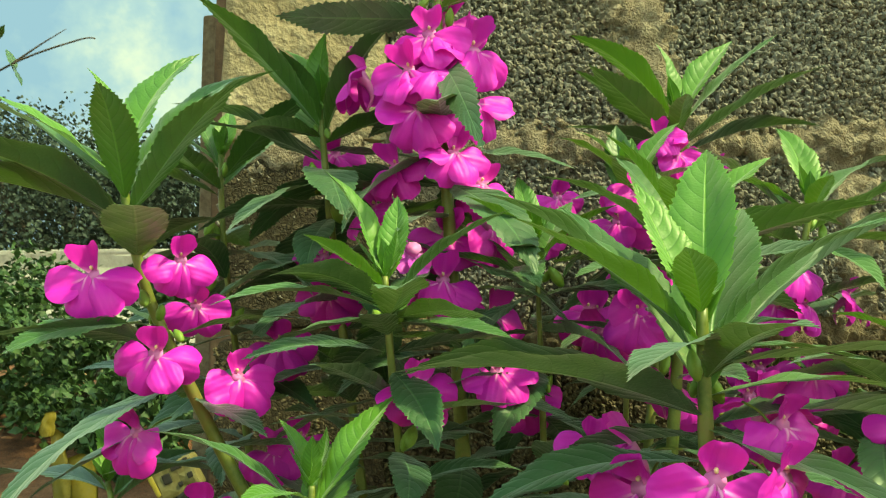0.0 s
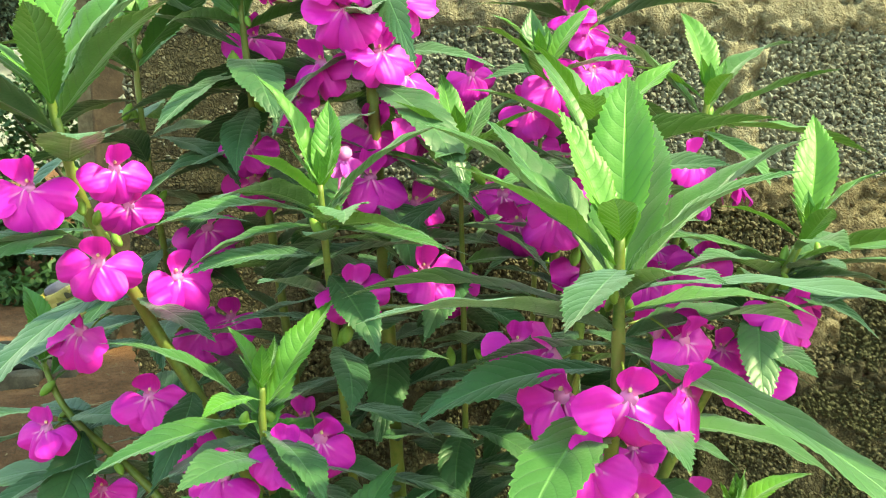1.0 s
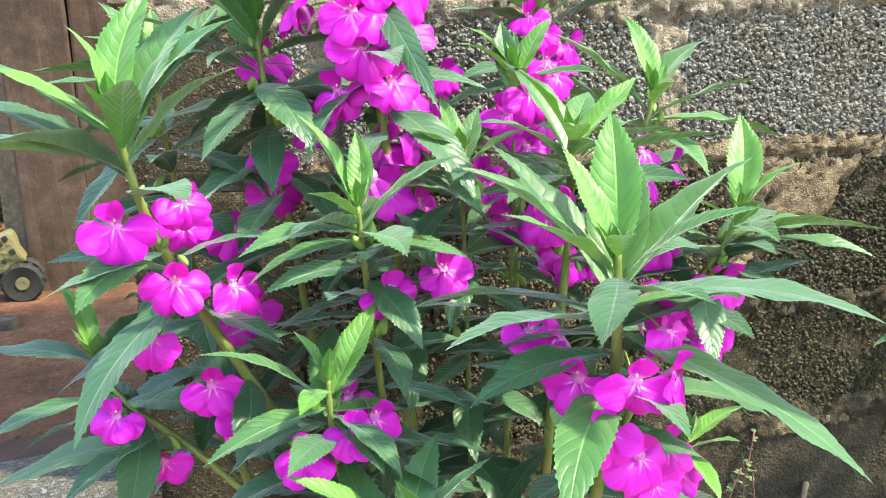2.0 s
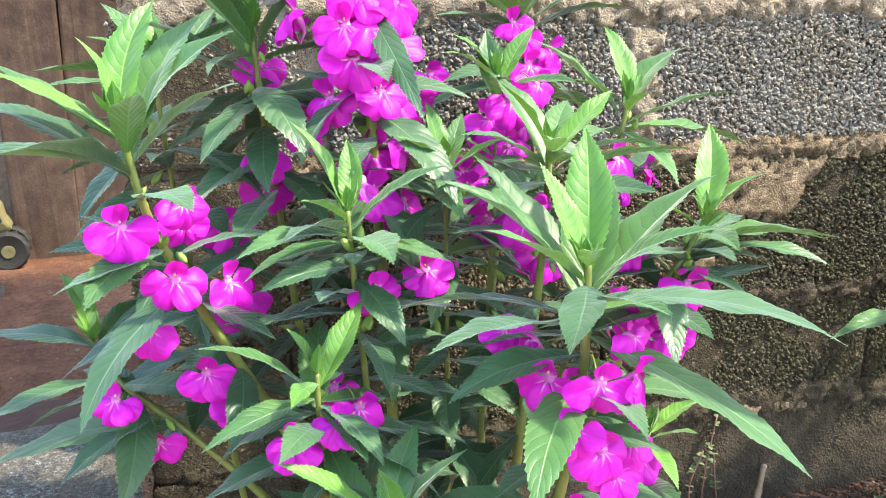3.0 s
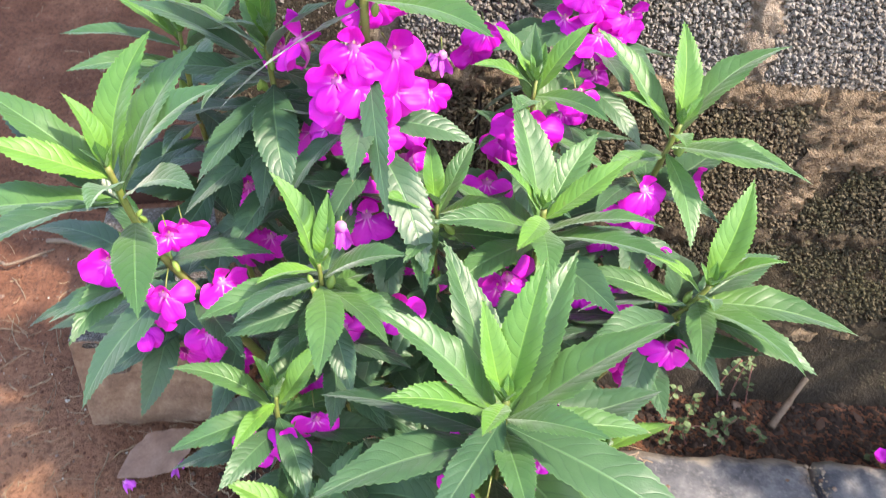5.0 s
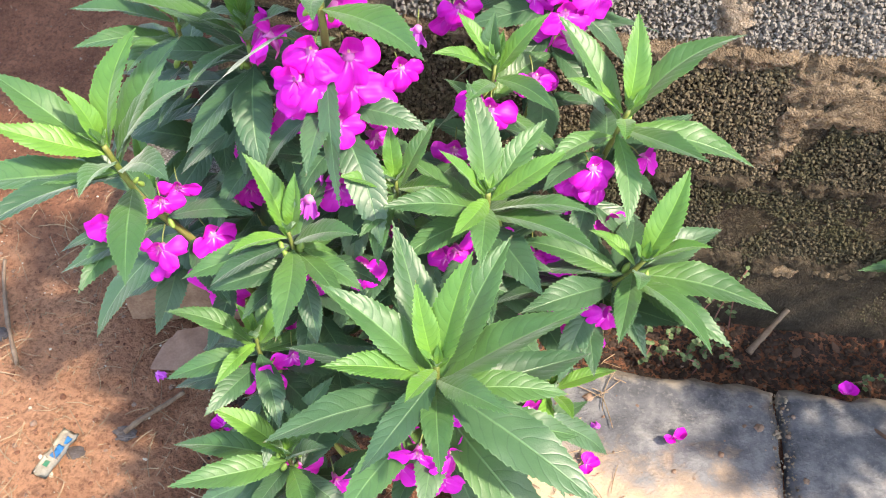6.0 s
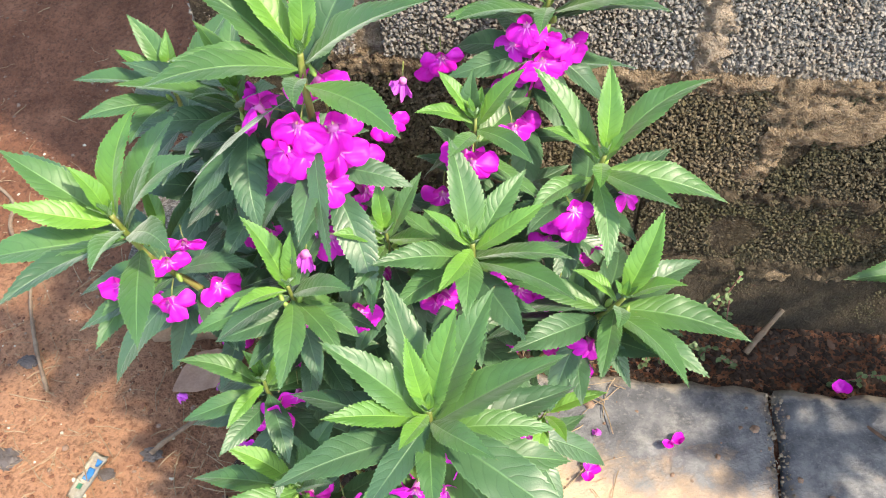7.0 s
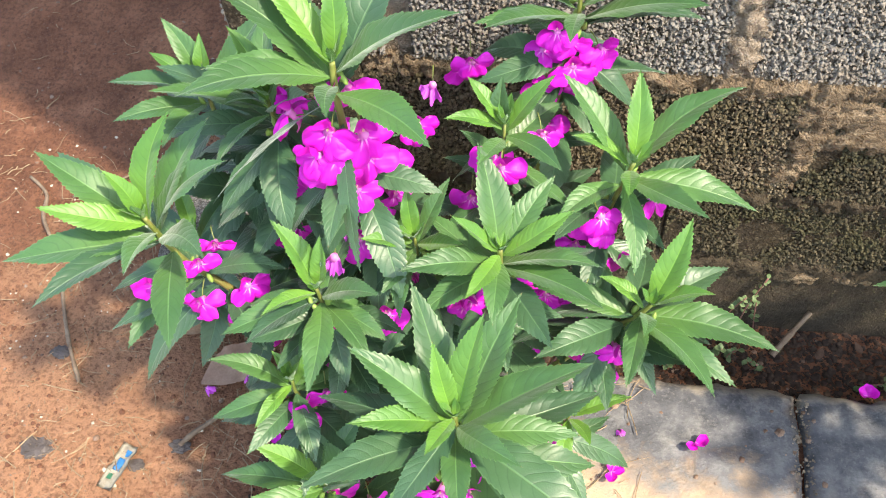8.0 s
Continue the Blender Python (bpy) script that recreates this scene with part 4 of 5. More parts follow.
balsam("short balsam shoot with bright green toothed leaves", 7,
       [(-0.05, 0.57, 0), (-0.085, 0.54, 0.18), (-0.108, 0.504, 0.34), (-0.11, 0.50, 0.391)], BOT,
       [(-0.079, 0.507, 0.358, -70), (-0.131, 0.485, 0.345, -110), (-0.097, 0.48, 0.36, -90)], low=7, low_from=0.35, young=3, thick=0.0038)
HSH = [(-116, 67, 0.060), (173, 35, 0.092), (-22, 47, 0.083), (178, -13, 0.130), (-150, 5, 0.12), (60, 30, 0.09), (-60, -5, 0.10), (110, 20, 0.10)]
balsam("low leafy balsam shoot near the ground", 8,
       [(-0.03, 0.52, 0), (-0.055, 0.47, 0.14), (-0.07, 0.435, 0.25), (-0.073, 0.43, 0.30)], HSH,
       [(-0.07, 0.445, 0.24, -80), (-0.03, 0.44, 0.23, -60), (-0.10, 0.455, 0.22, -110)], low=5, low_from=0.35, young=2, thick=0.004)
BACK = [(95, 62, 0.080), (150, 40, 0.10), (-2, 29, 0.132), (-144, 10, 0.137), (165, 25, 0.130), (-80, 5, 0.075), (-160, 8, 0.110), (-37, -10, 0.122), (60, 25, 0.12), (120, 0, 0.12)]
SPIKE = [(-0.051, 0.603, 0.667, -95), (-0.023, 0.611, 0.659, -62), (-0.064, 0.598, 0.641, -112), (-0.024, 0.615, 0.625, -66), (-0.059, 0.599, 0.615, -95), (-0.075, 0.623, 0.583, -120),
         (-0.017, 0.655, 0.576, -50), (-0.041, 0.632, 0.537, -85), (-0.100, 0.640, 0.651, 170), (-0.062, 0.645, 0.622, 160), (-0.040, 0.640, 0.690, -80), (-0.046, 0.598, 0.640, -80), (-0.036, 0.606, 0.588, -70), (-0.044, 0.609, 0.505, -80), (-0.011, 0.650, 0.485, -50),
         (-0.092, 0.650, 0.560, -140), (-0.012, 0.640, 0.545, -45), (-0.061, 0.616, 0.524, -100, 1), (-0.061, 0.572, 0.521, -80, 1)]
balsam("tallest balsam plant with a dense column of magenta flowers", 9,
       [(-0.01, 0.66, 0), (-0.025, 0.645, 0.25), (-0.04, 0.628, 0.55), (-0.046, 0.626, 0.68), (-0.046, 0.63, 0.726)], BACK, SPIKE, low=11, low_from=0.25, low_to=0.60, young=2, thick=0.0062, size=1.14,
       sprays=[(0.69, -0.138, 0.524, 0.652, 0.19), (0.66, -0.018, 0.523, 0.569, 0.15)])
TALL = [(139, 75, 0.070), (31, 46, 0.108), (-174, 36, 0.115), (-6, 36, 0.112), (-162, 17, 0.101), (-95, -4, 0.070), (-137, 8, 0.120), (-20, 12, 0.130), (-164, -11, 0.111), (-4, -8, 0.125)]
balsam("balsam plant pressed against the block wall", 10,
       [(0.08, 0.74, 0), (0.10, 0.77, 0.25), (0.14, 0.81, 0.52), (0.155, 0.81, 0.62), (0.158, 0.81, 0.672)], TALL,
       [(0.138, 0.785, 0.642, -95), (0.124, 0.80, 0.605, -110), (0.152, 0.79, 0.628, -80), (0.155, 0.785, 0.598, -75), (0.178, 0.80, 0.600, -50), (0.165, 0.83, 0.534, -60), (0.105, 0.77, 0.53, -120),
        (0.132, 0.785, 0.515, -85), (0.077, 0.76, 0.493, -100), (0.124, 0.79, 0.565, -90), (0.184, 0.80, 0.613, -40), (0.011, 0.767, 0.577, -80, 1), (0.038, 0.812, 0.565, -60), (0.001, 0.723, 0.561, -70),
        (0.05, 0.79, 0.592, -80)], low=7, low_from=0.35, low_to=0.72, young=3, thick=0.005)
SIDE = [(-67, 78, 0.055), (139, 49, 0.075), (-118, 30, 0.058), (-140, 31, 0.120), (-37, 34, 0.095), (-119, -23, 0.09), (-20, -10, 0.10), (100, 20, 0.10), (170, 5, 0.12)]
balsam("thin balsam plant in the shade of the others", 11,
       [(-0.06, 0.68, 0), (-0.09, 0.69, 0.25), (-0.12, 0.68, 0.50), (-0.13, 0.672, 0.60), (-0.132, 0.67, 0.64)], SIDE,
       [(-0.126, 0.70, 0.61, -100), (-0.128, 0.66, 0.528, -90), (-0.127, 0.68, 0.504, -100), (-0.164, 0.69, 0.469, -80), (-0.15, 0.70, 0.40, -90)], low=10, low_from=0.35, young=2, thick=0.0045)
REAR = [(90, 60, 0.05), (165, 20, 0.062), (140, 42, 0.075), (-178, -4, 0.105), (-30, 20, 0.10), (45, 30, 0.10), (-100, -5, 0.09), (-150, -10, 0.10)]
balsam("small balsam plant at the end of the wall", 12,
       [(-0.14, 0.75, 0), (-0.18, 0.74, 0.28), (-0.21, 0.715, 0.52), (-0.216, 0.71, 0.615)], REAR,
       [(-0.17, 0.70, 0.39, -90)], low=12, low_from=0.3, young=2, thick=0.004)
LOWL = [(120, 42, 0.079), (-120, 30, 0.03), (60, 10, 0.09), (-20, 10, 0.10)]
balsam("little side shoot over the hollow block", 13,
       [(-0.08, 0.63, 0.0), (-0.12, 0.63, 0.18), (-0.20, 0.64, 0.285), (-0.265, 0.675, 0.335), (-0.287, 0.69, 0.372)], LOWL, [], low=3, low_from=0.6, young=1, thick=0.0045,
       sprays=[(0.365, -0.414, 0.73, 0.362), (0.34, -0.393, 0.637, 0.311), (0.30, -0.414, 0.702, 0.239)])
C4 = [(110, 60, 0.055), (-150, 25, 0.06), (-20, 20, 0.06), (60, 30, 0.07), (-110, -10, 0.07), (170, -5, 0.075)]
balsam("young balsam shoot in the middle of the clump", 14,
       [(0.02, 0.64, 0), (0.02, 0.62, 0.3), (0.016, 0.60, 0.53)], C4, [(0.005, 0.622, 0.434, -90)], low=12, low_from=0.3, young=3, thick=0.0033, low_len=0.08, low_to=0.95)
C5 = [(150, 40, 0.06), (-160, 20, 0.065), (30, 40, 0.07), (-40, -5, 0.08), (-110, 0, 0.06), (100, 60, 0.05)]
balsam("young balsam shoot in front of the wall", 15,
       [(0.06, 0.70, 0), (0.08, 0.70, 0.3), (0.095, 0.70, 0.595)], C5, [(0.133, 0.700, 0.585, -60), (0.095, 0.663, 0.572, -90), (0.084, 0.69, 0.555, -120), (0.06, 0.69, 0.49, -90)], low=12, low_from=0.3, young=3, thick=0.0033, low_len=0.085, low_to=0.95)
C6 = [(20, 10, 0.075), (-60, 15, 0.05), (-95, -20, 0.07), (150, 10, 0.06), (-150, -15, 0.07)]
balsam("seedling balsam over the slab edge", 16,
       [(0.12, 0.60, 0), (0.16, 0.57, 0.15), (0.188, 0.55, 0.285)], C6, [(0.167, 0.53, 0.27, -80), (0.13, 0.56, 0.20, -90)], low=3, low_from=0.5, young=3, thick=0.003)

EDGE = [(80, 50, 0.06), (-165, -6, 0.155), (60, 40, 0.09), (-60, 5, 0.10), (-20, 20, 0.11), (20, -5, 0.12)]
balsam("neighbouring balsam plant beyond the slab joint", 17, [(0.76, 0.84, 0), (0.725, 0.835, 0.12), (0.705, 0.835, 0.27)], EDGE, [], low=0, young=1, thick=0.003)
# Three unseen plants right of the view, added to shade slab and wall foot.
ROW = [(90, 60, 0.06), (170, 40, 0.08), (-70, 45, 0.08), (20, 25, 0.11), (130, 25, 0.12), (-120, 22, 0.12), (-20, 15, 0.13), (65, 5, 0.13), (-170, 0, 0.13), (-75, -5, 0.14), (10, -15, 0.13), (110, -15, 0.12), (-140, -20, 0.13)]
for seed, path in ((18, [(0.84, 0.83, 0), (0.82, 0.76, 0.22), (0.76, 0.66, 0.42), (0.745, 0.64, 0.48)]), (19, [(0.92, 0.82, 0), (0.86, 0.68, 0.20), (0.78, 0.55, 0.38), (0.765, 0.53, 0.44)]),
                   (20, [(1.02, 0.84, 0), (1.00, 0.76, 0.25), (0.93, 0.67, 0.50), (0.92, 0.66, 0.56)])):
    balsam("unseen balsam plant further along the wall, added for its shade", seed, path, ROW, [(path[3][0], path[3][1] - 0.03, path[3][2] - 0.07, -90)], low=7, low_from=0.4, young=3, low_to=0.9)



def on_ground(x, y, h=0.0):
    return (x, y, ground_z(x, y) + h)


# ---- hollow concrete block on the ground ----
def hollow_block(x0, x1, y0, y1, z0, z1, turn):
    b = thing("concrete_block", "hollow concrete block with a gritty grey top and earth-stained face", "concrete block", at=((x0 + x1) / 2, y0, z0))
    b.rotation_euler = (0, 0, radians(turn))
    sx, sy, sz = x1 - x0, y1 - y0, z1 - z0
    bm = bmesh.new()
    # face with two holes, laid out as a grid and pushed in where the holes are
    nx, nz = 90, 80
    grid = {}
    holes = [(-0.030, sz * 0.73, 0.0165, 0.017), (0.022, sz * 0.73, 0.0165, 0.017)]
    def hole(px, pz):
        return any(((px - hx) / rx) ** 2 + ((pz - hz) / rz) ** 2 < 1 for hx, hz, rx, rz in holes)
    for j in range(nz + 1):
        for i in range(nx + 1):
            px, pz = (i / nx - 0.5) * sx, j / nz * sz
            edge = min(i, nx - i, j, nz - j)
            w = noise.noise_vector(Vector((px * 40, 1, pz * 40))) * 0.003
            back = 0.07 if hole(px, pz) else (0.004 if edge == 0 else 0.0)
            grid[i, j] = bm.verts.new((px + w.x * 0.5, back + w.y * 1.5, pz + w.z * 0.5))
    for j in range(nz):
        for i in range(nx):
            bm.faces.new((grid[i, j], grid[i + 1, j], grid[i + 1, j + 1], grid[i, j + 1]))
    part("face", finish("face", bm, STAINED, False), b, label="earth-stained face with two round holes")
    body = rough_box(sx * 0.995, sy - 0.078, sz * 0.995, 5, 0.003, 0.009, 21)
    part("body", finish("body", body, BLOCKTOP, False), b, pose(0, 0.076 + (sy - 0.078) / 2, sz / 2))
    for k, (x, wd) in enumerate(((-sx / 2 + 0.006, 0.012), (sx / 2 - 0.006, 0.012))):
        part("side", finish("side", rough_box(wd, 0.08, sz, 3, 0.002, 0.003, 30 + k), BLOCKTOP, False), b, pose(x, 0.044, sz / 2))
    bm = rough_box(sx, 0.084, 0.016, 4, 0.003, 0.005, 25)
    part("top", finish("top", bm, BLOCKTOP, False), b, pose(0, 0.044, sz - 0.006))


hollow_block(-0.431, -0.265, 0.775, 1.045, -0.004, 0.158, 8.0)


# ---- red clay brick behind it ----
def clay_brick(at, turn, seed, size=(0.22, 0.10, 0.065), mat=CLAY):
    bm = rough_box(*size, 4, 0.0025, 0.006, seed)
    bmesh.ops.translate(bm, verts=bm.verts, vec=(0, 0, size[2] / 2))
    me = finish("clay_brick", bm, mat, False)
    ob = thing("clay_brick", "worn red clay brick lying half sunk in the earth", "brick", data=me, at=at)
    ob.rotation_euler = (0, 0, radians(turn))


clay_brick((-0.47, 1.29, ground_z(-0.47, 1.29) - 0.008), 12, 1, (0.25, 0.11, 0.065))


# ---- toy truck ----
def toy_truck(at, turn):
    t = thing("toy_truck", "broken dirty yellow plastic toy truck with black wheels", "toy truck", at=at)
    t.scale = (0.88, 0.88, 0.88)
    t.rotation_euler = (0, 0, radians(turn))
    def wheel(x, y):
        bm = bmesh.new()
        prof = [(0.018, 0.012), (0.046, 0.018), (0.052, 0.010), (0.052, -0.010), (0.046, -0.018), (0.018, -0.012)]
        n = 28
        rings = [[bm.verts.new((r * (1 + (0.05 if k % 2 and r > 0.05 else 0)) * cos(2 * pi * k / n), w, r * (1 + (0.05 if k % 2 and r > 0.05 else 0)) * sin(2 * pi * k / n))) for k in range(n)] for r, w in prof]
        for a, b in zip(rings, rings[1:]):
            for k in range(n):
                bm.faces.new((a[k], b[k], b[(k + 1) % n], a[(k + 1) % n]))
        tyre = part("tyre", finish("tyre", bm, RUBBER, False), t, pose(x, y, 0.052))
        bm = bmesh.new()
        bmesh.ops.create_cone(bm, cap_ends=True, segments=20, radius1=0.022, radius2=0.017, depth=0.03)
        bmesh.ops.rotate(bm, verts=bm.verts, cent=(0, 0, 0), matrix=Matrix.Rotation(pi / 2, 3, "X"))
        for k in range(6):
            a = k * pi / 3
            for r in bmesh.ops.create_cone(bm, cap_ends=True, segments=8, radius1=0.0038, radius2=0.0030, depth=0.006)["verts"]:
                r.co = Vector((r.co.x + 0.0125 * cos(a), (0.0165 if y > 0 else -0.0165) + r.co.z * 0.5, r.co.y + 0.0125 * sin(a)))
        part("hub", finish("hub", bm, PALEYELLOW, False), tyre, label="pale yellow hub")
    for y in (-0.045, 0.045):
        wheel(0.058, y)
    part("chassis", finish("chassis", rough_box(0.17, 0.06, 0.03, 2, 0.001, 0.005, 1), RUBBER, False), t, pose(0, 0, 0.060, 0, -14, 0))
    box = part("body", finish("body", rough_box(0.110, 0.085, 0.088, 4, 0.005, 0.010, 3), PALEYELLOW, False), t, pose(0.006, 0, 0.132, 0, -24, 0), "faded yellow body")
    part("tailgate", finish("tailgate", rough_box(0.014, 0.090, 0.085, 3, 0.003, 0.005, 5), YELLOW, False), box, pose(-0.058, -0.002, 0.012, 0, -6, 0), "bright yellow end panel")
    # the shade inside the body's holes, put on as solid black boxes
    for x, z, w, h in ((-0.026, 0.004, 0.022, 0.026), (0.012, 0.026, 0.030, 0.020), (0.042, -0.010, 0.015, 0.015), (0.006, -0.022, 0.013, 0.012), (0.044, 0.030, 0.014, 0.014)):
        part("opening", finish("opening", rough_box(w, 0.006, h, 0, 0, 0.003, 4), RUBBER, False), box, pose(x * 0.85, -0.0430, z), "black box in place of a dark opening")
    part("load", finish("load", rough_box(0.062, 0.06, 0.034, 4, 0.007, 0.010, 6), PURPLE, True), box, pose(-0.020, 0.0, 0.050), "crumpled dark purple plastic")


toy_truck((-0.70, 2.22, ground_z(-0.69, 2.22) - 0.003), 6)


# ---- folded yellow plastic standing in the yard ----
def yellow_scrap(at):
    t = thing("plastic_scrap", "folded piece of dirty yellow plastic standing upright", "plastic scrap", at=at)
    def sheet(name, w, h, bend, x, y, z, lean, turn):
        bm = bmesh.new()
        nx, nz = 12, 16
        vs = []
        for j in range(nz + 1):
            for i in range(nx + 1):
                u, v = i / nx - 0.5, j / nz
                a = u * bend
                k = noise.noise(Vector((u * 4, v * 4, x * 9)))
                ww = w * (0.75 + 0.25 * sin(pi * min(1, v * 1.2)))
                vs.append(bm.verts.new((ww * sin(a) / bend * 1.0 + lean * v * h, -ww * (cos(a) - 1) / bend + 0.006 * k, v * h * (1 - 0.12 * abs(u)))))
        q = nx + 1
        for j in range(nz):
            for i in range(nx):
                bm.faces.new((vs[j * q + i], vs[j * q + i + 1], vs[(j + 1) * q + i + 1], vs[(j + 1) * q + i]))
        bmesh.ops.solidify(bm, geom=bm.faces[:], thickness=0.003)
        part(name, finish(name, bm, YELLOW), t, pose(x, y, z, 0, 0, turn))
    sheet("body", 0.092, 0.185, 1.3, 0.016, 0, 0.0, 0.08, 10)
    sheet("flap", 0.066, 0.235, 1.4, 0.000, -0.014, 0.006, -0.14, -25)
    sheet("lip", 0.050, 0.055, 2.6, -0.034, -0.014, 0.222, 0.08, 60)


def black_scrap(at):
    """A torn arc of tyre with a clod of black sheeting beside it."""
    t = thing("tyre_scrap", "torn black tyre piece lying in grey rubble", "tyre scrap", at=at)
    arc = [(0.085 * cos(a), 0.045 * sin(a), 0.012 + 0.030 * sin(a)) for a in (0.1, 0.6, 1.2, 1.8, 2.4, 3.0)]
    pts = smooth_path(arc, 5)
    part("arc", finish("arc", tube(pts, [0.016] * len(pts), 9), RUBBER), t)
    bm = rough_box(0.10, 0.05, 0.035, 4, 0.012, 0.008, 8)
    part("sheeting", finish("sheeting", bm, RUBBER, False), t, pose(0.05, -0.02, 0.018, 0, 0, 20))


black_scrap((-0.79, 2.03, ground_z(-0.79, 2.03) - 0.004))
for k, (x, y, sx) in enumerate(((-0.86, 1.93, 0.07), (-0.72, 1.90, 0.09), (-0.80, 1.86, 0.06), (-0.66, 1.96, 0.08), (-0.93, 1.98, 0.05))):
    bm = rough_box(sx, sx * 0.7, sx * 0.4, 4, 0.010, 0.008, 80 + k)
    thing("rubble", "lump of grey-brown rubble in the yard", "rubble", "rubble in the yard", data=finish("rubble", bm, RUBBLE, False), at=on_ground(x, y, sx * 0.10))
yellow_scrap((-0.90, 2.08, ground_z(-0.90, 2.08) - 0.008))


# ---- litter on the earth ----
def rod(name, a, b, r0, r1, mat, label, category, bow=0.006, seed=0):
    rng = random.Random(seed)
    a, b = Vector(a), Vector(b)
    mids = [a.lerp(b, t) + Vector((rng.uniform(-bow, bow), rng.uniform(-bow, bow), rng.uniform(0, bow * 0.6))) for t in (0.3, 0.65)]
    pts = smooth_path([a, *mids, b], 6)
    n = len(pts)
    bm = tube([p - a for p in pts], [(r0 + (r1 - r0) * i / (n - 1)) * rng.uniform(0.85, 1.15) for i in range(n)], 7)
    return thing(name, label, category, at=a, data=finish(name, bm, mat))


rod("stick", on_ground(-0.668, 0.845, 0.006), on_ground(-0.562, 0.658, 0.005), 0.0028, 0.0036, STICK, "pale dry stick lying on red earth", "stick", 0.012, 1)
rod("stick", on_ground(-0.82, 1.06, 0.006), on_ground(-0.70, 0.90, 0.006), 0.003, 0.004, STICK, "thin dry stick lying on red earth", "stick", 0.012, 2)
rod("stick", on_ground(-0.372, 0.575, 0.006), on_ground(-0.31, 0.648, 0.008), 0.0042, 0.0030, STICK, "grey split stick near the plants", "stick", 0.004, 3)
rod("stick", on_ground(0.545, 0.895, 0.055), on_ground(0.494, 0.838, 0.008), 0.0042, 0.0052, STICK, "short wood splinter leaning on the footing", "stick", 0.002, 4)
rod("stick", on_ground(-0.62, 1.12, 0.008), on_ground(-0.50, 1.05, 0.008), 0.004, 0.003, STICK, "dry twig beside the brick", "stick", 0.02, 5)
rod("stick", on_ground(-0.72, 1.02, 0.006), on_ground(-0.60, 1.10, 0.008), 0.003, 0.002, STICK, "forked dry twig on red earth", "stick", 0.02, 6)
rod("creeper", on_ground(0.60, 0.775, 0.01), on_ground(0.70, 0.66, 0.045), 0.0022, 0.003, DRYLEAF, "dark reddish trailing creeper over the slab", "creeper", 0.012, 7)


def wrapper():
    t = thing("sweet_wrapper", "torn pale wrapper with a blue and green print", "wrapper", at=on_ground(-0.453, 0.53, 0.004))
    t.rotation_euler = (0, 0, radians(-14))
    t.scale = (0.82, 0.86, 0.8)
    def sheet(name, x0, x1, y0, y1, lift, mat, label=""):
        bm = bmesh.new()
        nx, ny = 8, 14
        vs = []
        for j in range(ny + 1):
            for i in range(nx + 1):
                x, y = x0 + (x1 - x0) * i / nx, y0 + (y1 - y0) * j / ny
                z = lift + 0.007 * noise.noise(Vector((x * 75, y * 75, 1))) + 0.0025 * (x / 0.014) ** 2
                vs.append(bm.verts.new((x, y, z)))
        q = nx + 1
        for j in range(ny):
            for i in range(nx):
                bm.faces.new((vs[j * q + i], vs[j * q + i + 1], vs[(j + 1) * q + i + 1], vs[(j + 1) * q + i]))
        bmesh.ops.solidify(bm, geom=bm.faces[:], thickness=0.0006)
        part(name, finish(name, bm, mat), t, label=label)
    sheet("sheet", -0.015, 0.015, -0.04, 0.045, 0.001, FOIL)
    sheet("print", -0.006, 0.006, -0.005, 0.018, 0.0022, FOILBLUE, "blue print")
    sheet("print", 0.000, 0.009, 0.022, 0.034, 0.0022, FOILBLUE, "blue print")
    sheet("print", -0.008, 0.001, -0.022, -0.012, 0.0022, FOILGREEN, "green print")


wrapper()


def crumple(at, size, mat, label, category, seed):
    bm = bmesh.new()
    bmesh.ops.create_icosphere(bm, subdivisions=4, radius=1.0)
    for v in bm.verts:
        k = noise.noise_vector(v.co * 2.2 + Vector((seed * 5, 0, 0)))
        k2 = noise.noise_vector(v.co * 6 + Vector((seed * 5, 3, 0)))
        p = v.co + k * 0.6 + k2 * 0.25
        v.co = Vector((p.x * size, p.y * size * 0.7, max(p.z * size * 0.22, -0.002)))
    thing("film_scrap" if mat is FILM else "dry_leaf", label, category, at=at, data=finish("scrap", bm, mat, False))


crumple(on_ground(-0.586, 0.545, 0.001), 0.022, FILM, "crumpled grey plastic film pressed into earth", "plastic scrap", 1)
crumple(on_ground(-0.614, 0.708, 0.004), 0.014, FILM, "small scrap of grey plastic film", "plastic scrap", 2)
crumple(on_ground(-0.37, 0.575, 0.004), 0.014, FILM, "dirty plastic film by a stick", "plastic scrap", 3)
crumple(on_ground(-0.43, 0.54, 0.004), 0.012, FILM, "torn pale film beside the wrapper", "plastic scrap", 4)


def fallen_leaf(at, turn, length, mat, label, flat=0.3):
    rng = random.Random(int(length * 1e4) + int(turn))
    me = leaf_mesh(length, length * 0.55, -flat, 0.12, rng, mat, 24)
    ob = thing("fallen_leaf", label, "dead leaf", data=me, at=at)
    ob.rotation_euler = (radians(rng.uniform(-8, 8)), radians(-4), radians(turn))


fallen_leaf(on_ground(-0.365, 0.672, 0.012), 41, 0.122, PALELEAF, "large smooth brown dead leaf on the earth", 0.1)
fallen_leaf(on_ground(0.56, 0.84, 0.006), 60, 0.024, DRYLEAF, "curled tan dead leaf by the wall")
fallen_leaf(on_ground(0.63, 0.86, 0.006), 110, 0.022, DRYLEAF, "curled brown dead leaf by the wall")


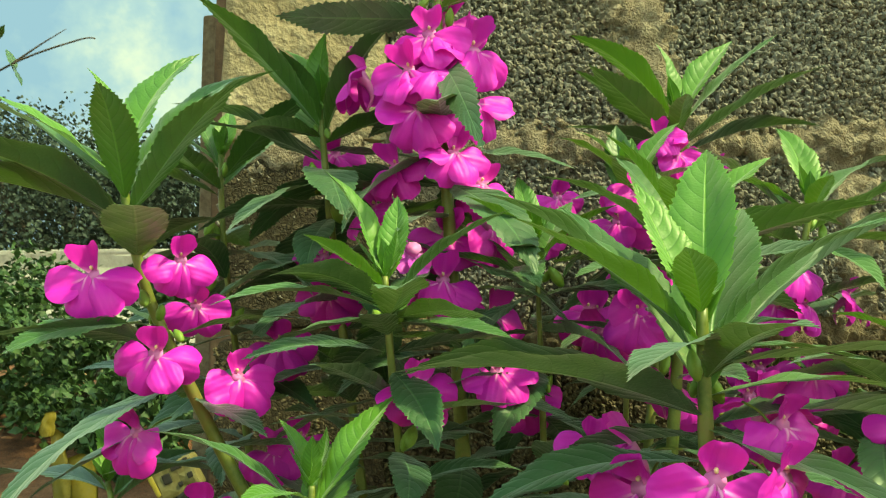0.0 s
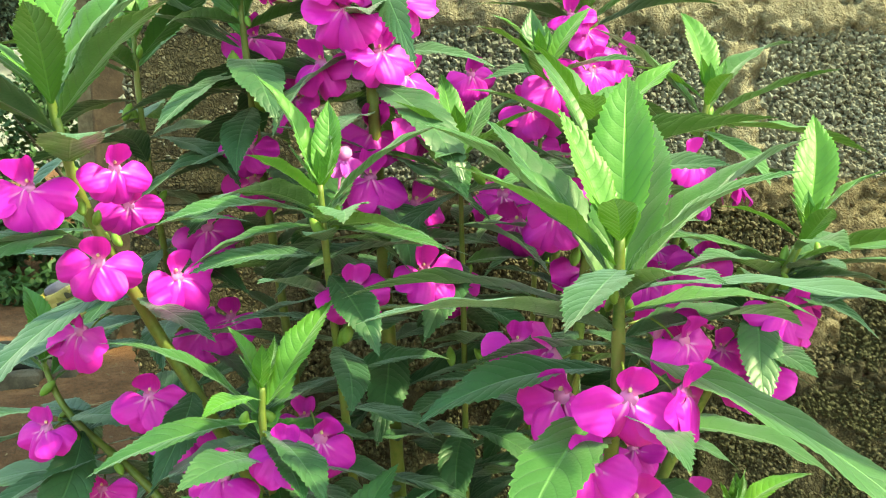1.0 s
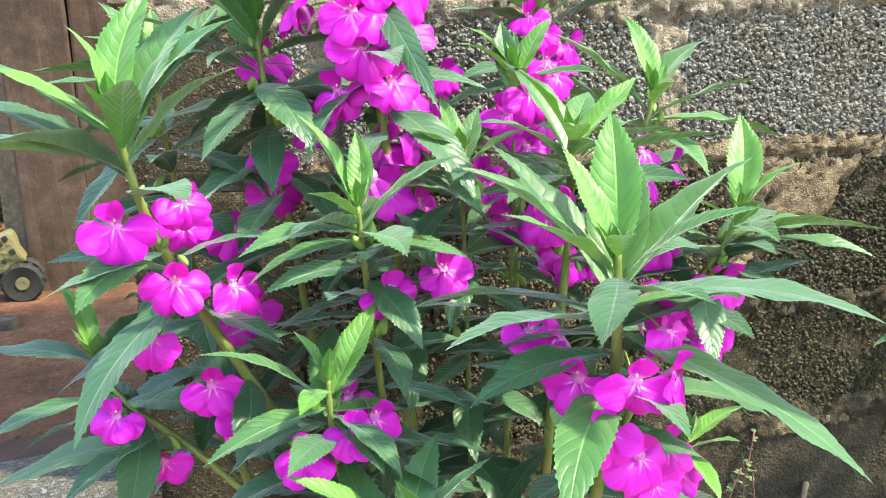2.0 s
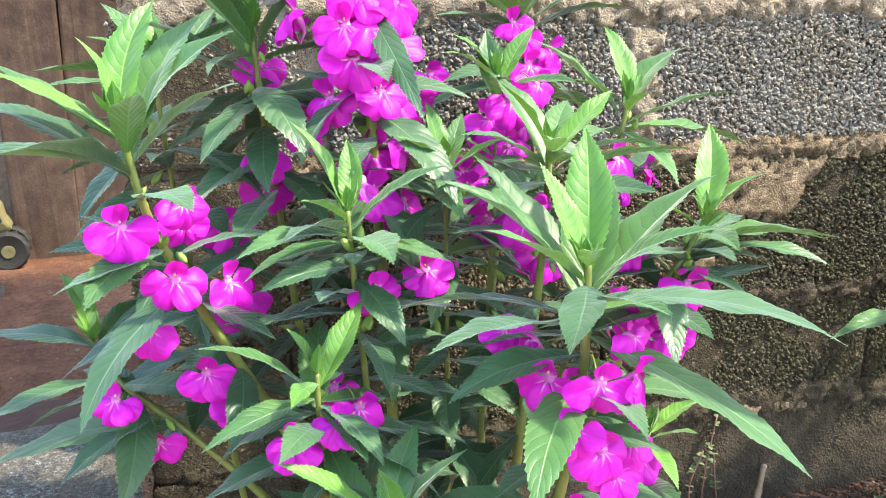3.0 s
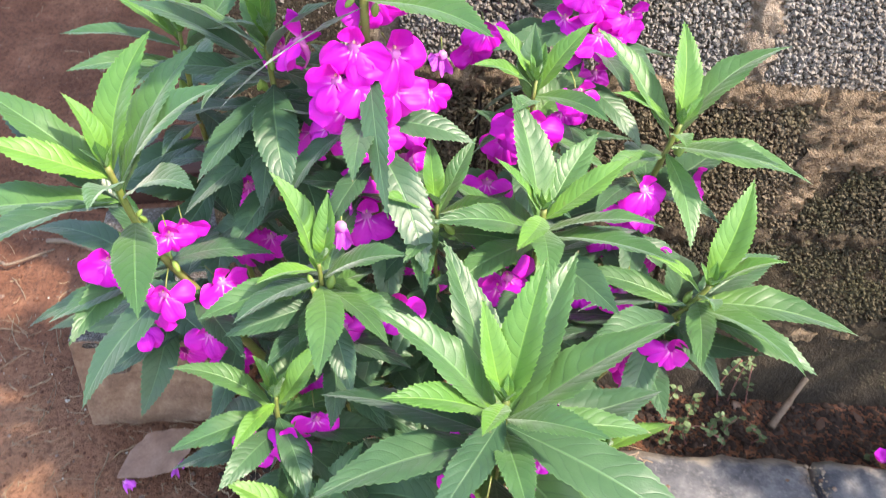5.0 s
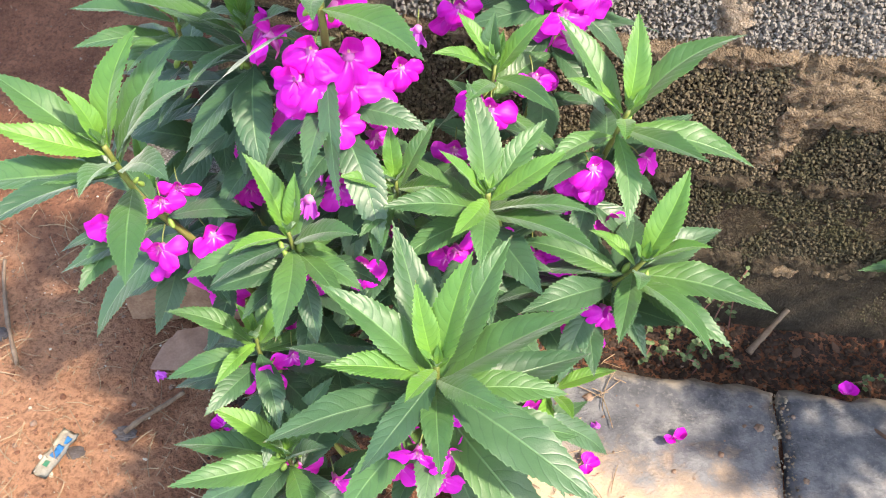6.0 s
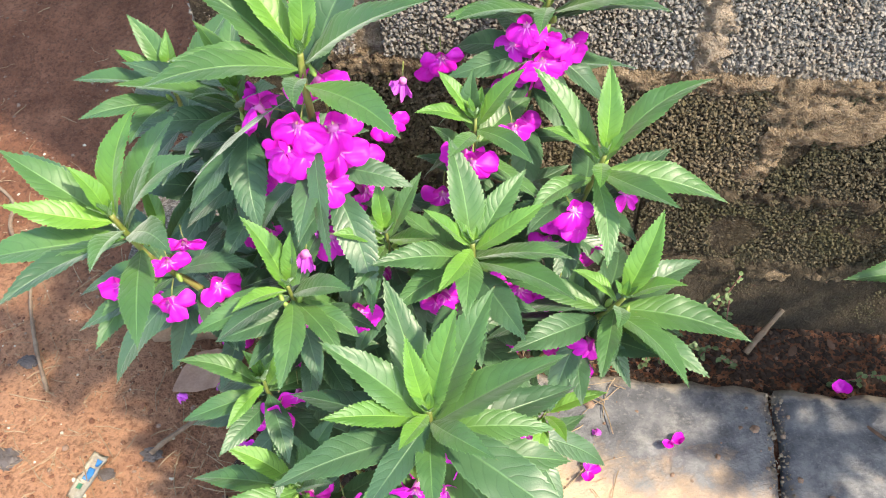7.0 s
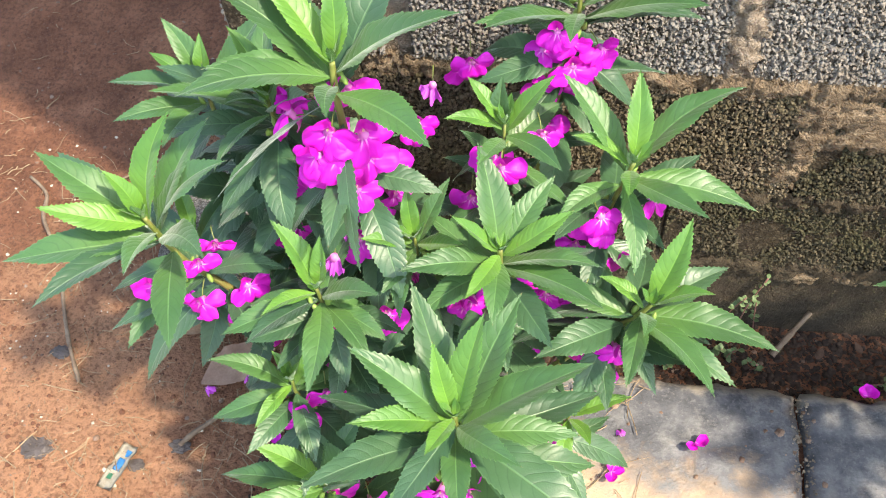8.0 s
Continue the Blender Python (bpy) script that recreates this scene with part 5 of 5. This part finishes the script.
def fallen_petal(at, seed, faded=False):
    rng = random.Random(seed)
    ob = thing("fallen_flower", "fallen wilted purple flower" if faded else "fallen magenta balsam petals", "fallen petals", "fallen flowers", at=at)
    for k in range(3):
        part("petal", rng.choice(FADES if faded else LOBES), ob, pose(0, 0, 0.003 + 0.002 * k, rng.uniform(-20, 20), 70 + rng.uniform(-10, 15), rng.uniform(0, 360)) @ Matrix.Scale(0.76, 4))


for k, (x, y, z, f) in enumerate([(0.268, 0.653, 0.033, 1), (0.37, 0.655, 0.033, 0), (0.256, 0.596, 0.033, 0), (-0.356, 0.667, 0.006, 1), (-0.237, 0.60, 0.006, 0), (0.14, 0.56, 0.033, 0), (0.16, 0.60, 0.033, 0),
                                  (0.11, 0.50, 0.033, 0), (0.616, 0.766, 0.02, 0), (-0.02, 0.45, 0.033, 0), (0.03, 0.38, 0.033, 1), (-0.30, 0.70, 0.01, 1), (0.17, 0.675, 0.033, 0)]):
    fallen_petal((x, y, z + (ground_z(x, y) if z < 0.03 else 0)), k, bool(f))


def scatter(name, label, category, count, area, make, mat, seed, keep=lambda x, y: True):
    """Loose bits nobody could count, joined into one mesh."""
    rng = random.Random(seed)
    verts, faces = [], []
    x0, x1, y0, y1 = area
    made = 0
    while made < count:
        x, y = rng.uniform(x0, x1), rng.uniform(y0, y1)
        made += 1
        if not keep(x, y):
            continue
        z = 0.030 if (y < 0.75 and (x > 0.09 or (x > -0.2 and y < 0.49))) else ground_z(x, y)
        vs, fs = make(rng)
        o = len(verts)
        verts += [(x + vx, y + vy, z + vz) for vx, vy, vz in vs]
        faces += [tuple(o + i for i in f) for f in fs]
    me = bpy.data.meshes.new(name)
    me.from_pydata(verts, [], faces)
    me.materials.append(mat)
    tagged(new(name, me), label, category, kind="stuff")


def straw_bit(rng, lo=0.015, hi=0.07):
    n = lo + (hi - lo) * rng.random() ** 1.8
    a, r = rng.uniform(0, pi), rng.uniform(0.0003, 0.0009)
    d, s = (cos(a), sin(a)), (-sin(a) * r, cos(a) * r)
    bend = rng.uniform(-0.4, 0.4)
    vs, fs = [], []
    for i in range(5):
        t = i / 4 - 0.5
        cx, cy, cz = d[0] * t * n - d[1] * bend * n * t * t, d[1] * t * n + d[0] * bend * n * t * t, 0.0025 + 0.004 * rng.random()
        vs += [(cx + s[0], cy + s[1], cz), (cx, cy, cz + r * 1.5), (cx - s[0], cy - s[1], cz)]
    for i in range(4):
        k = i * 3
        fs += [(k, k + 3, k + 4, k + 1), (k + 1, k + 4, k + 5, k + 2)]
    return vs, fs


def stone_bit(lo, hi):
    def make(rng):
        r = (lo + (hi - lo) * rng.random() ** 2.5) * rng.choice((0.6, 0.8, 1.0, 1.3))
        vs = []
        for z, k in ((-0.3, 0.9), (0.25, 1.0), (0.6, 0.6)):
            for i in range(6):
                a = i * pi / 3 + rng.uniform(-0.3, 0.3)
                q = r * k * rng.uniform(0.7, 1.25)
                vs.append((cos(a) * q, sin(a) * q, z * r * rng.uniform(0.8, 1.2)))
        vs.append((0, 0, 0.72 * r))
        fs = []
        for j in range(2):
            for i in range(6):
                fs.append((j * 6 + i, j * 6 + (i + 1) % 6, j * 6 + 6 + (i + 1) % 6, j * 6 + 6 + i))
        fs += [(12 + i, 12 + (i + 1) % 6, 18) for i in range(6)]
        return vs, fs
    return make


HUMUS = plain("dark_clods", [(0.012, 0.0068, 0.0046), (0.026, 0.0145, 0.0096), (0.055, 0.034, 0.024)], 0.95, 40, 0.6, 0.002, co="world")
REDCLOD = plain("red_clods", [(0.056, 0.022, 0.012), (0.112, 0.046, 0.026), (0.18, 0.085, 0.050)], 0.95, 40, 0.6, 0.002, co="world")
off_slab = lambda x, y: not (y < 0.77 and (x > 0.07 or (x > -0.23 and y < 0.51)))
scatter("straw", "scattered dry straw on the earth", "straw", 330, (-1.0, -0.12, 0.3, 1.2), straw_bit, STRAW, 1)
scatter("straw", "chopped straw and chaff on the earth", "straw", 420, (-0.75, -0.15, 0.42, 0.85), lambda rng: straw_bit(rng, 0.002, 0.012), STRAW, 11, off_slab)
scatter("straw", "bits of straw in the yard", "straw", 170, (-1.3, -0.3, 0.85, 2.1), lambda rng: straw_bit(rng, 0.005, 0.045), STRAW, 12)
scatter("straw", "dry straw strewn on the red earth", "straw", 150, (-0.62, -0.16, 0.42, 0.95), straw_bit, STRAW, 16, off_slab)
scatter("straw", "dry straw under the plants", "straw", 220, (-0.3, 0.3, 0.5, 0.85), straw_bit, STRAW, 2)
scatter("gravel", "small stones in the red earth", "gravel", 1300, (-1.1, 0.1, 0.25, 1.7), stone_bit(0.0008, 0.0040), PEBBLE, 3, off_slab)
scatter("clods", "crumbs of red earth", "earth", 5000, (-1.1, 0.2, 0.25, 1.5), stone_bit(0.0009, 0.0040), REDCLOD, 4, off_slab)
scatter("clods", "dark damp clods along the wall foot", "earth", 8000, (0.15, 1.0, 0.755, 0.90), stone_bit(0.0012, 0.0052), HUMUS, 5)
scatter("clods", "dark earth under the plants", "earth", 1500, (-0.25, 0.25, 0.5, 0.9), stone_bit(0.003, 0.009), HUMUS, 6, off_slab)
scatter("gravel", "grit lying on the slab", "gravel", 130, (0.1, 0.95, 0.35, 0.74), stone_bit(0.0012, 0.0062), PEBBLE, 7)
scatter("gravel", "pale flecks of grit on the red earth", "gravel", 300, (-0.85, -0.15, 0.42, 1.2), stone_bit(0.0008, 0.0030), FOIL, 15, off_slab)
scatter("gravel", "crumbs broken from the slab edges", "gravel", 420, (0.505, 0.533, 0.40, 0.755), stone_bit(0.0008, 0.0030), MORTAR, 14)
scatter("gravel", "brown stones along the wall foot", "gravel", 60, (0.3, 0.95, 0.77, 0.89), stone_bit(0.002, 0.0065), PEBBLE, 8)


# ---- small weeds at the wall foot ----
def weed(at, seed, height, count):
    rng = random.Random(seed)
    w = thing("weed", "small weed with round leaves and a red stem", "weed", "weeds at the wall foot", at=at)
    pts = smooth_path([(0, 0, 0), (rng.uniform(-0.01, 0.01), rng.uniform(-0.01, 0.005), height * 0.5), (rng.uniform(-0.02, 0.02), rng.uniform(-0.015, 0.0), height)], 5)
    part("stem", finish("stem", tube(pts, [0.0011] * len(pts), 5), REDSTEM), w)
    for k in range(count):
        p = pts[rng.randrange(2, len(pts))]
        a, e = rng.uniform(0, 2 * pi), rng.uniform(-0.3, 0.6)
        d = Vector((cos(a) * cos(e), sin(a) * cos(e), sin(e))) * rng.uniform(0.005, 0.0115)
        leaf_between(w, p, p + d, 0.75, 0.3, 0.1, rng, WEEDLEAF)


for k, (x, y, h, c) in enumerate([(0.43, 0.885, 0.10, 10), (0.445, 0.89, 0.14, 12), (0.47, 0.885, 0.09, 8), (0.36, 0.83, 0.05, 12), (0.40, 0.82, 0.06, 12), (0.33, 0.80, 0.05, 10), (0.41, 0.79, 0.04, 8),
                                  (0.62, 0.79, 0.04, 6), (0.66, 0.80, 0.05, 7), (0.28, 0.84, 0.06, 8), (-0.24, 0.80, 0.05, 10), (-0.22, 0.74, 0.06, 9), (0.30, 0.87, 0.07, 9), (0.37, 0.80, 0.06, 9), (0.43, 0.83, 0.05, 8), (0.46, 0.81, 0.05, 8), (0.34, 0.85, 0.08, 10), (0.39, 0.86, 0.06, 9)]):
    weed(on_ground(x, y), 100 + k, h, c + 5)


# ---- the yard behind: bushes, grey wall, trees ----
def foliage(name, label, category, at, rx, ry, rz, count, size, mat, seed, trunk=0.0, group=""):
    rng = random.Random(seed)
    t = thing(name, label, category, group, at=at)
    def clump(cx, cy, cz, r, n, verts, faces):
        for _ in range(n):
            d = Vector((rng.gauss(0, 1), rng.gauss(0, 1), rng.gauss(0, 1))).normalized() * r * rng.uniform(0.55, 1.05)
            p = Vector((cx, cy, cz)) + d
            u = Vector((rng.gauss(0, 1), rng.gauss(0, 1), rng.gauss(0, 0.6))).normalized()
            v = u.cross(Vector((rng.gauss(0, 1), rng.gauss(0, 1), rng.gauss(0, 1)))).normalized()
            q = size * rng.uniform(0.6, 1.3)
            o = len(verts)
            mid = p + u * q * 0.5 + u.cross(v) * q * 0.12
            verts += [tuple(p), tuple(mid + v * q * 0.28), tuple(p + u * q), tuple(mid - v * q * 0.28), tuple(mid)]
            faces += [(o, o + 1, o + 4), (o + 1, o + 2, o + 4), (o + 2, o + 3, o + 4), (o + 3, o, o + 4)]
    verts, faces = [], []
    lumps = max(6, count // 130)
    for k in range(lumps):
        a, h = rng.uniform(0, 2 * pi), rng.random()
        rr = sqrt(rng.random()) * (1 - 0.5 * h)
        clump(cos(a) * rr * rx, sin(a) * rr * ry, trunk + h * rz, rz * rng.uniform(0.16, 0.30), count // lumps, verts, faces)
    me = bpy.data.meshes.new("crown")
    me.from_pydata(verts, [], faces)
    me.materials.append(mat)
    part("crown", me, t)
    for k in range(5 if trunk else 4):
        a = rng.uniform(0, 2 * pi)
        tip = (cos(a) * rx * 0.7, sin(a) * ry * 0.7, trunk + rz * rng.uniform(0.5, 0.95))
        pts = smooth_path([(0, 0, 0), (0.05 * rx, 0, (trunk + 0.1 * rz) * 0.7), tip], 6)
        r0 = 0.035 * rz
        part("trunk" if k == 0 else "limb", finish("limb", tube(pts, [r0 * (1.1 - i / len(pts)) for i in range(len(pts))], 7), BARK), t)


for k, (x, y, w, h, n) in enumerate([(-1.02, 2.95, 0.30, 0.26, 900), (-1.45, 3.3, 0.40, 0.42, 1100), (-1.9, 3.7, 0.5, 0.5, 1100), (-1.15, 3.9, 0.45, 0.50, 1100), (-0.75, 3.3, 0.30, 0.36, 900), (-2.6, 4.2, 0.6, 0.6, 1000)]):
    foliage("bush", "low green bush at the edge of the yard", "bush", on_ground(x, y, -0.02), w, w * 0.7, h, n * 3, 0.04, BUSHGREEN, 200 + k, group="bushes in the yard")
bm = rough_box(9.0, 0.25, 0.95, 5, 0.03, 0.02, 90)
thing("boundary_wall", "low weathered grey boundary wall across the yard", "wall", data=finish("boundary_wall", bm, GREYWALL, False), at=(-4.6, 8.2, 1.05))
for k, (x, y, tr, rz, n) in enumerate([(-4.75, 14.5, 0.6, 2.5, 17000), (-2.9, 15.5, 0.5, 2.0, 12000), (-6.6, 15.0, 0.8, 2.9, 17000), (-8.8, 17.0, 1.0, 3.2, 9000), (-3.8, 18.0, 0.6, 2.2, 9000)]):
    foliage("tree", "dark leafy tree beyond the boundary wall", "tree", (x, y, 0.7), rz * 0.62, rz * 0.62, rz, n, 0.10, FARGREEN, 300 + k, trunk=tr, group="trees beyond the wall")




# ---- bare sapling at the yard's edge, one branch reaching over ----
def sapling():
    t = thing("bare_sapling", "thin bare sapling with few leaves against the sky", "sapling", at=(-2.05, 3.1, ground_z(-2.05, 3.1)))
    trunk = smooth_path([(0, 0, 0), (0.02, 0, 0.5), (0.0, 0, 0.9), (0.04, 0, 1.36)], 6)
    n = len(trunk)
    part("trunk", finish("trunk", tube(trunk, [0.016 - 0.009 * i / (n - 1) for i in range(n)], 7), BARK), t)
    for k, pts in enumerate(([(0.0, 0, 0.92), (0.25, -0.05, 1.120), (0.52, -0.10, 1.260), (0.74, -0.10, 1.340), (0.80, -0.10, 1.345)],
                             [(0.52, -0.10, 1.260), (0.62, -0.10, 1.330), (0.70, -0.10, 1.380)], [(0.30, -0.06, 1.140), (0.42, -0.08, 1.280), (0.47, -0.08, 1.400)])):
        line = smooth_path(pts, 6)
        m = len(line)
        part("branch", finish("branch", tube(line, [0.0055 - 0.0035 * i / (m - 1) - 0.001 * (k > 0) for i in range(m)], 6), BARK), t)
    rng = random.Random(77)
    for base, tip in (((0.49, -0.08, 1.320), (0.53, -0.10, 1.230)), ((0.46, -0.08, 1.260), (0.41, -0.09, 1.190)), ((0.44, -0.08, 1.340), (0.49, -0.1, 1.400)), ((0.52, -0.1, 1.260), (0.56, -0.1, 1.180))):
        leaf_between(t, base, tip, 0.42, 0.4, 0.1, rng, LEAF_OLD)


sapling()


# ---- pale sky with a drift of cloud, far beyond the trees ----
def sky_backdrop():
    m = bpy.data.materials.new("cloudy_sky")
    m.use_nodes = True
    n, l = m.node_tree.nodes, m.node_tree.links
    n.clear()
    p = world_co(n)
    puff = noise_of(n, l, p, 0.011, 6, 0.6)
    c = ramp_of(n, l, puff, (0.42, (0.080, 0.135, 0.285)), (0.54, (0.115, 0.168, 0.295)), (0.64, (0.19, 0.225, 0.30)))
    e = n.new("ShaderNodeEmission")
    l.new(c, e.inputs["Color"])
    o = n.new("ShaderNodeOutputMaterial")
    l.new(e.outputs[0], o.inputs["Surface"])
    bm = bmesh.new()
    n_seg = 24
    rows = []
    for k in range(n_seg + 1):
        a = radians(88 + 64 * k / n_seg)
        rows.append([bm.verts.new((500 * cos(a), 500 * sin(a), z)) for z in (-5, 120, 260)])
    for r, q in zip(rows, rows[1:]):
        for j in range(2):
            bm.faces.new((r[j], q[j], q[j + 1], r[j + 1]))
    tagged(new("backdrop", finish("backdrop", bm, m)), "pale blue sky with thin white cloud", "sky", kind="structure")


sky_backdrop()
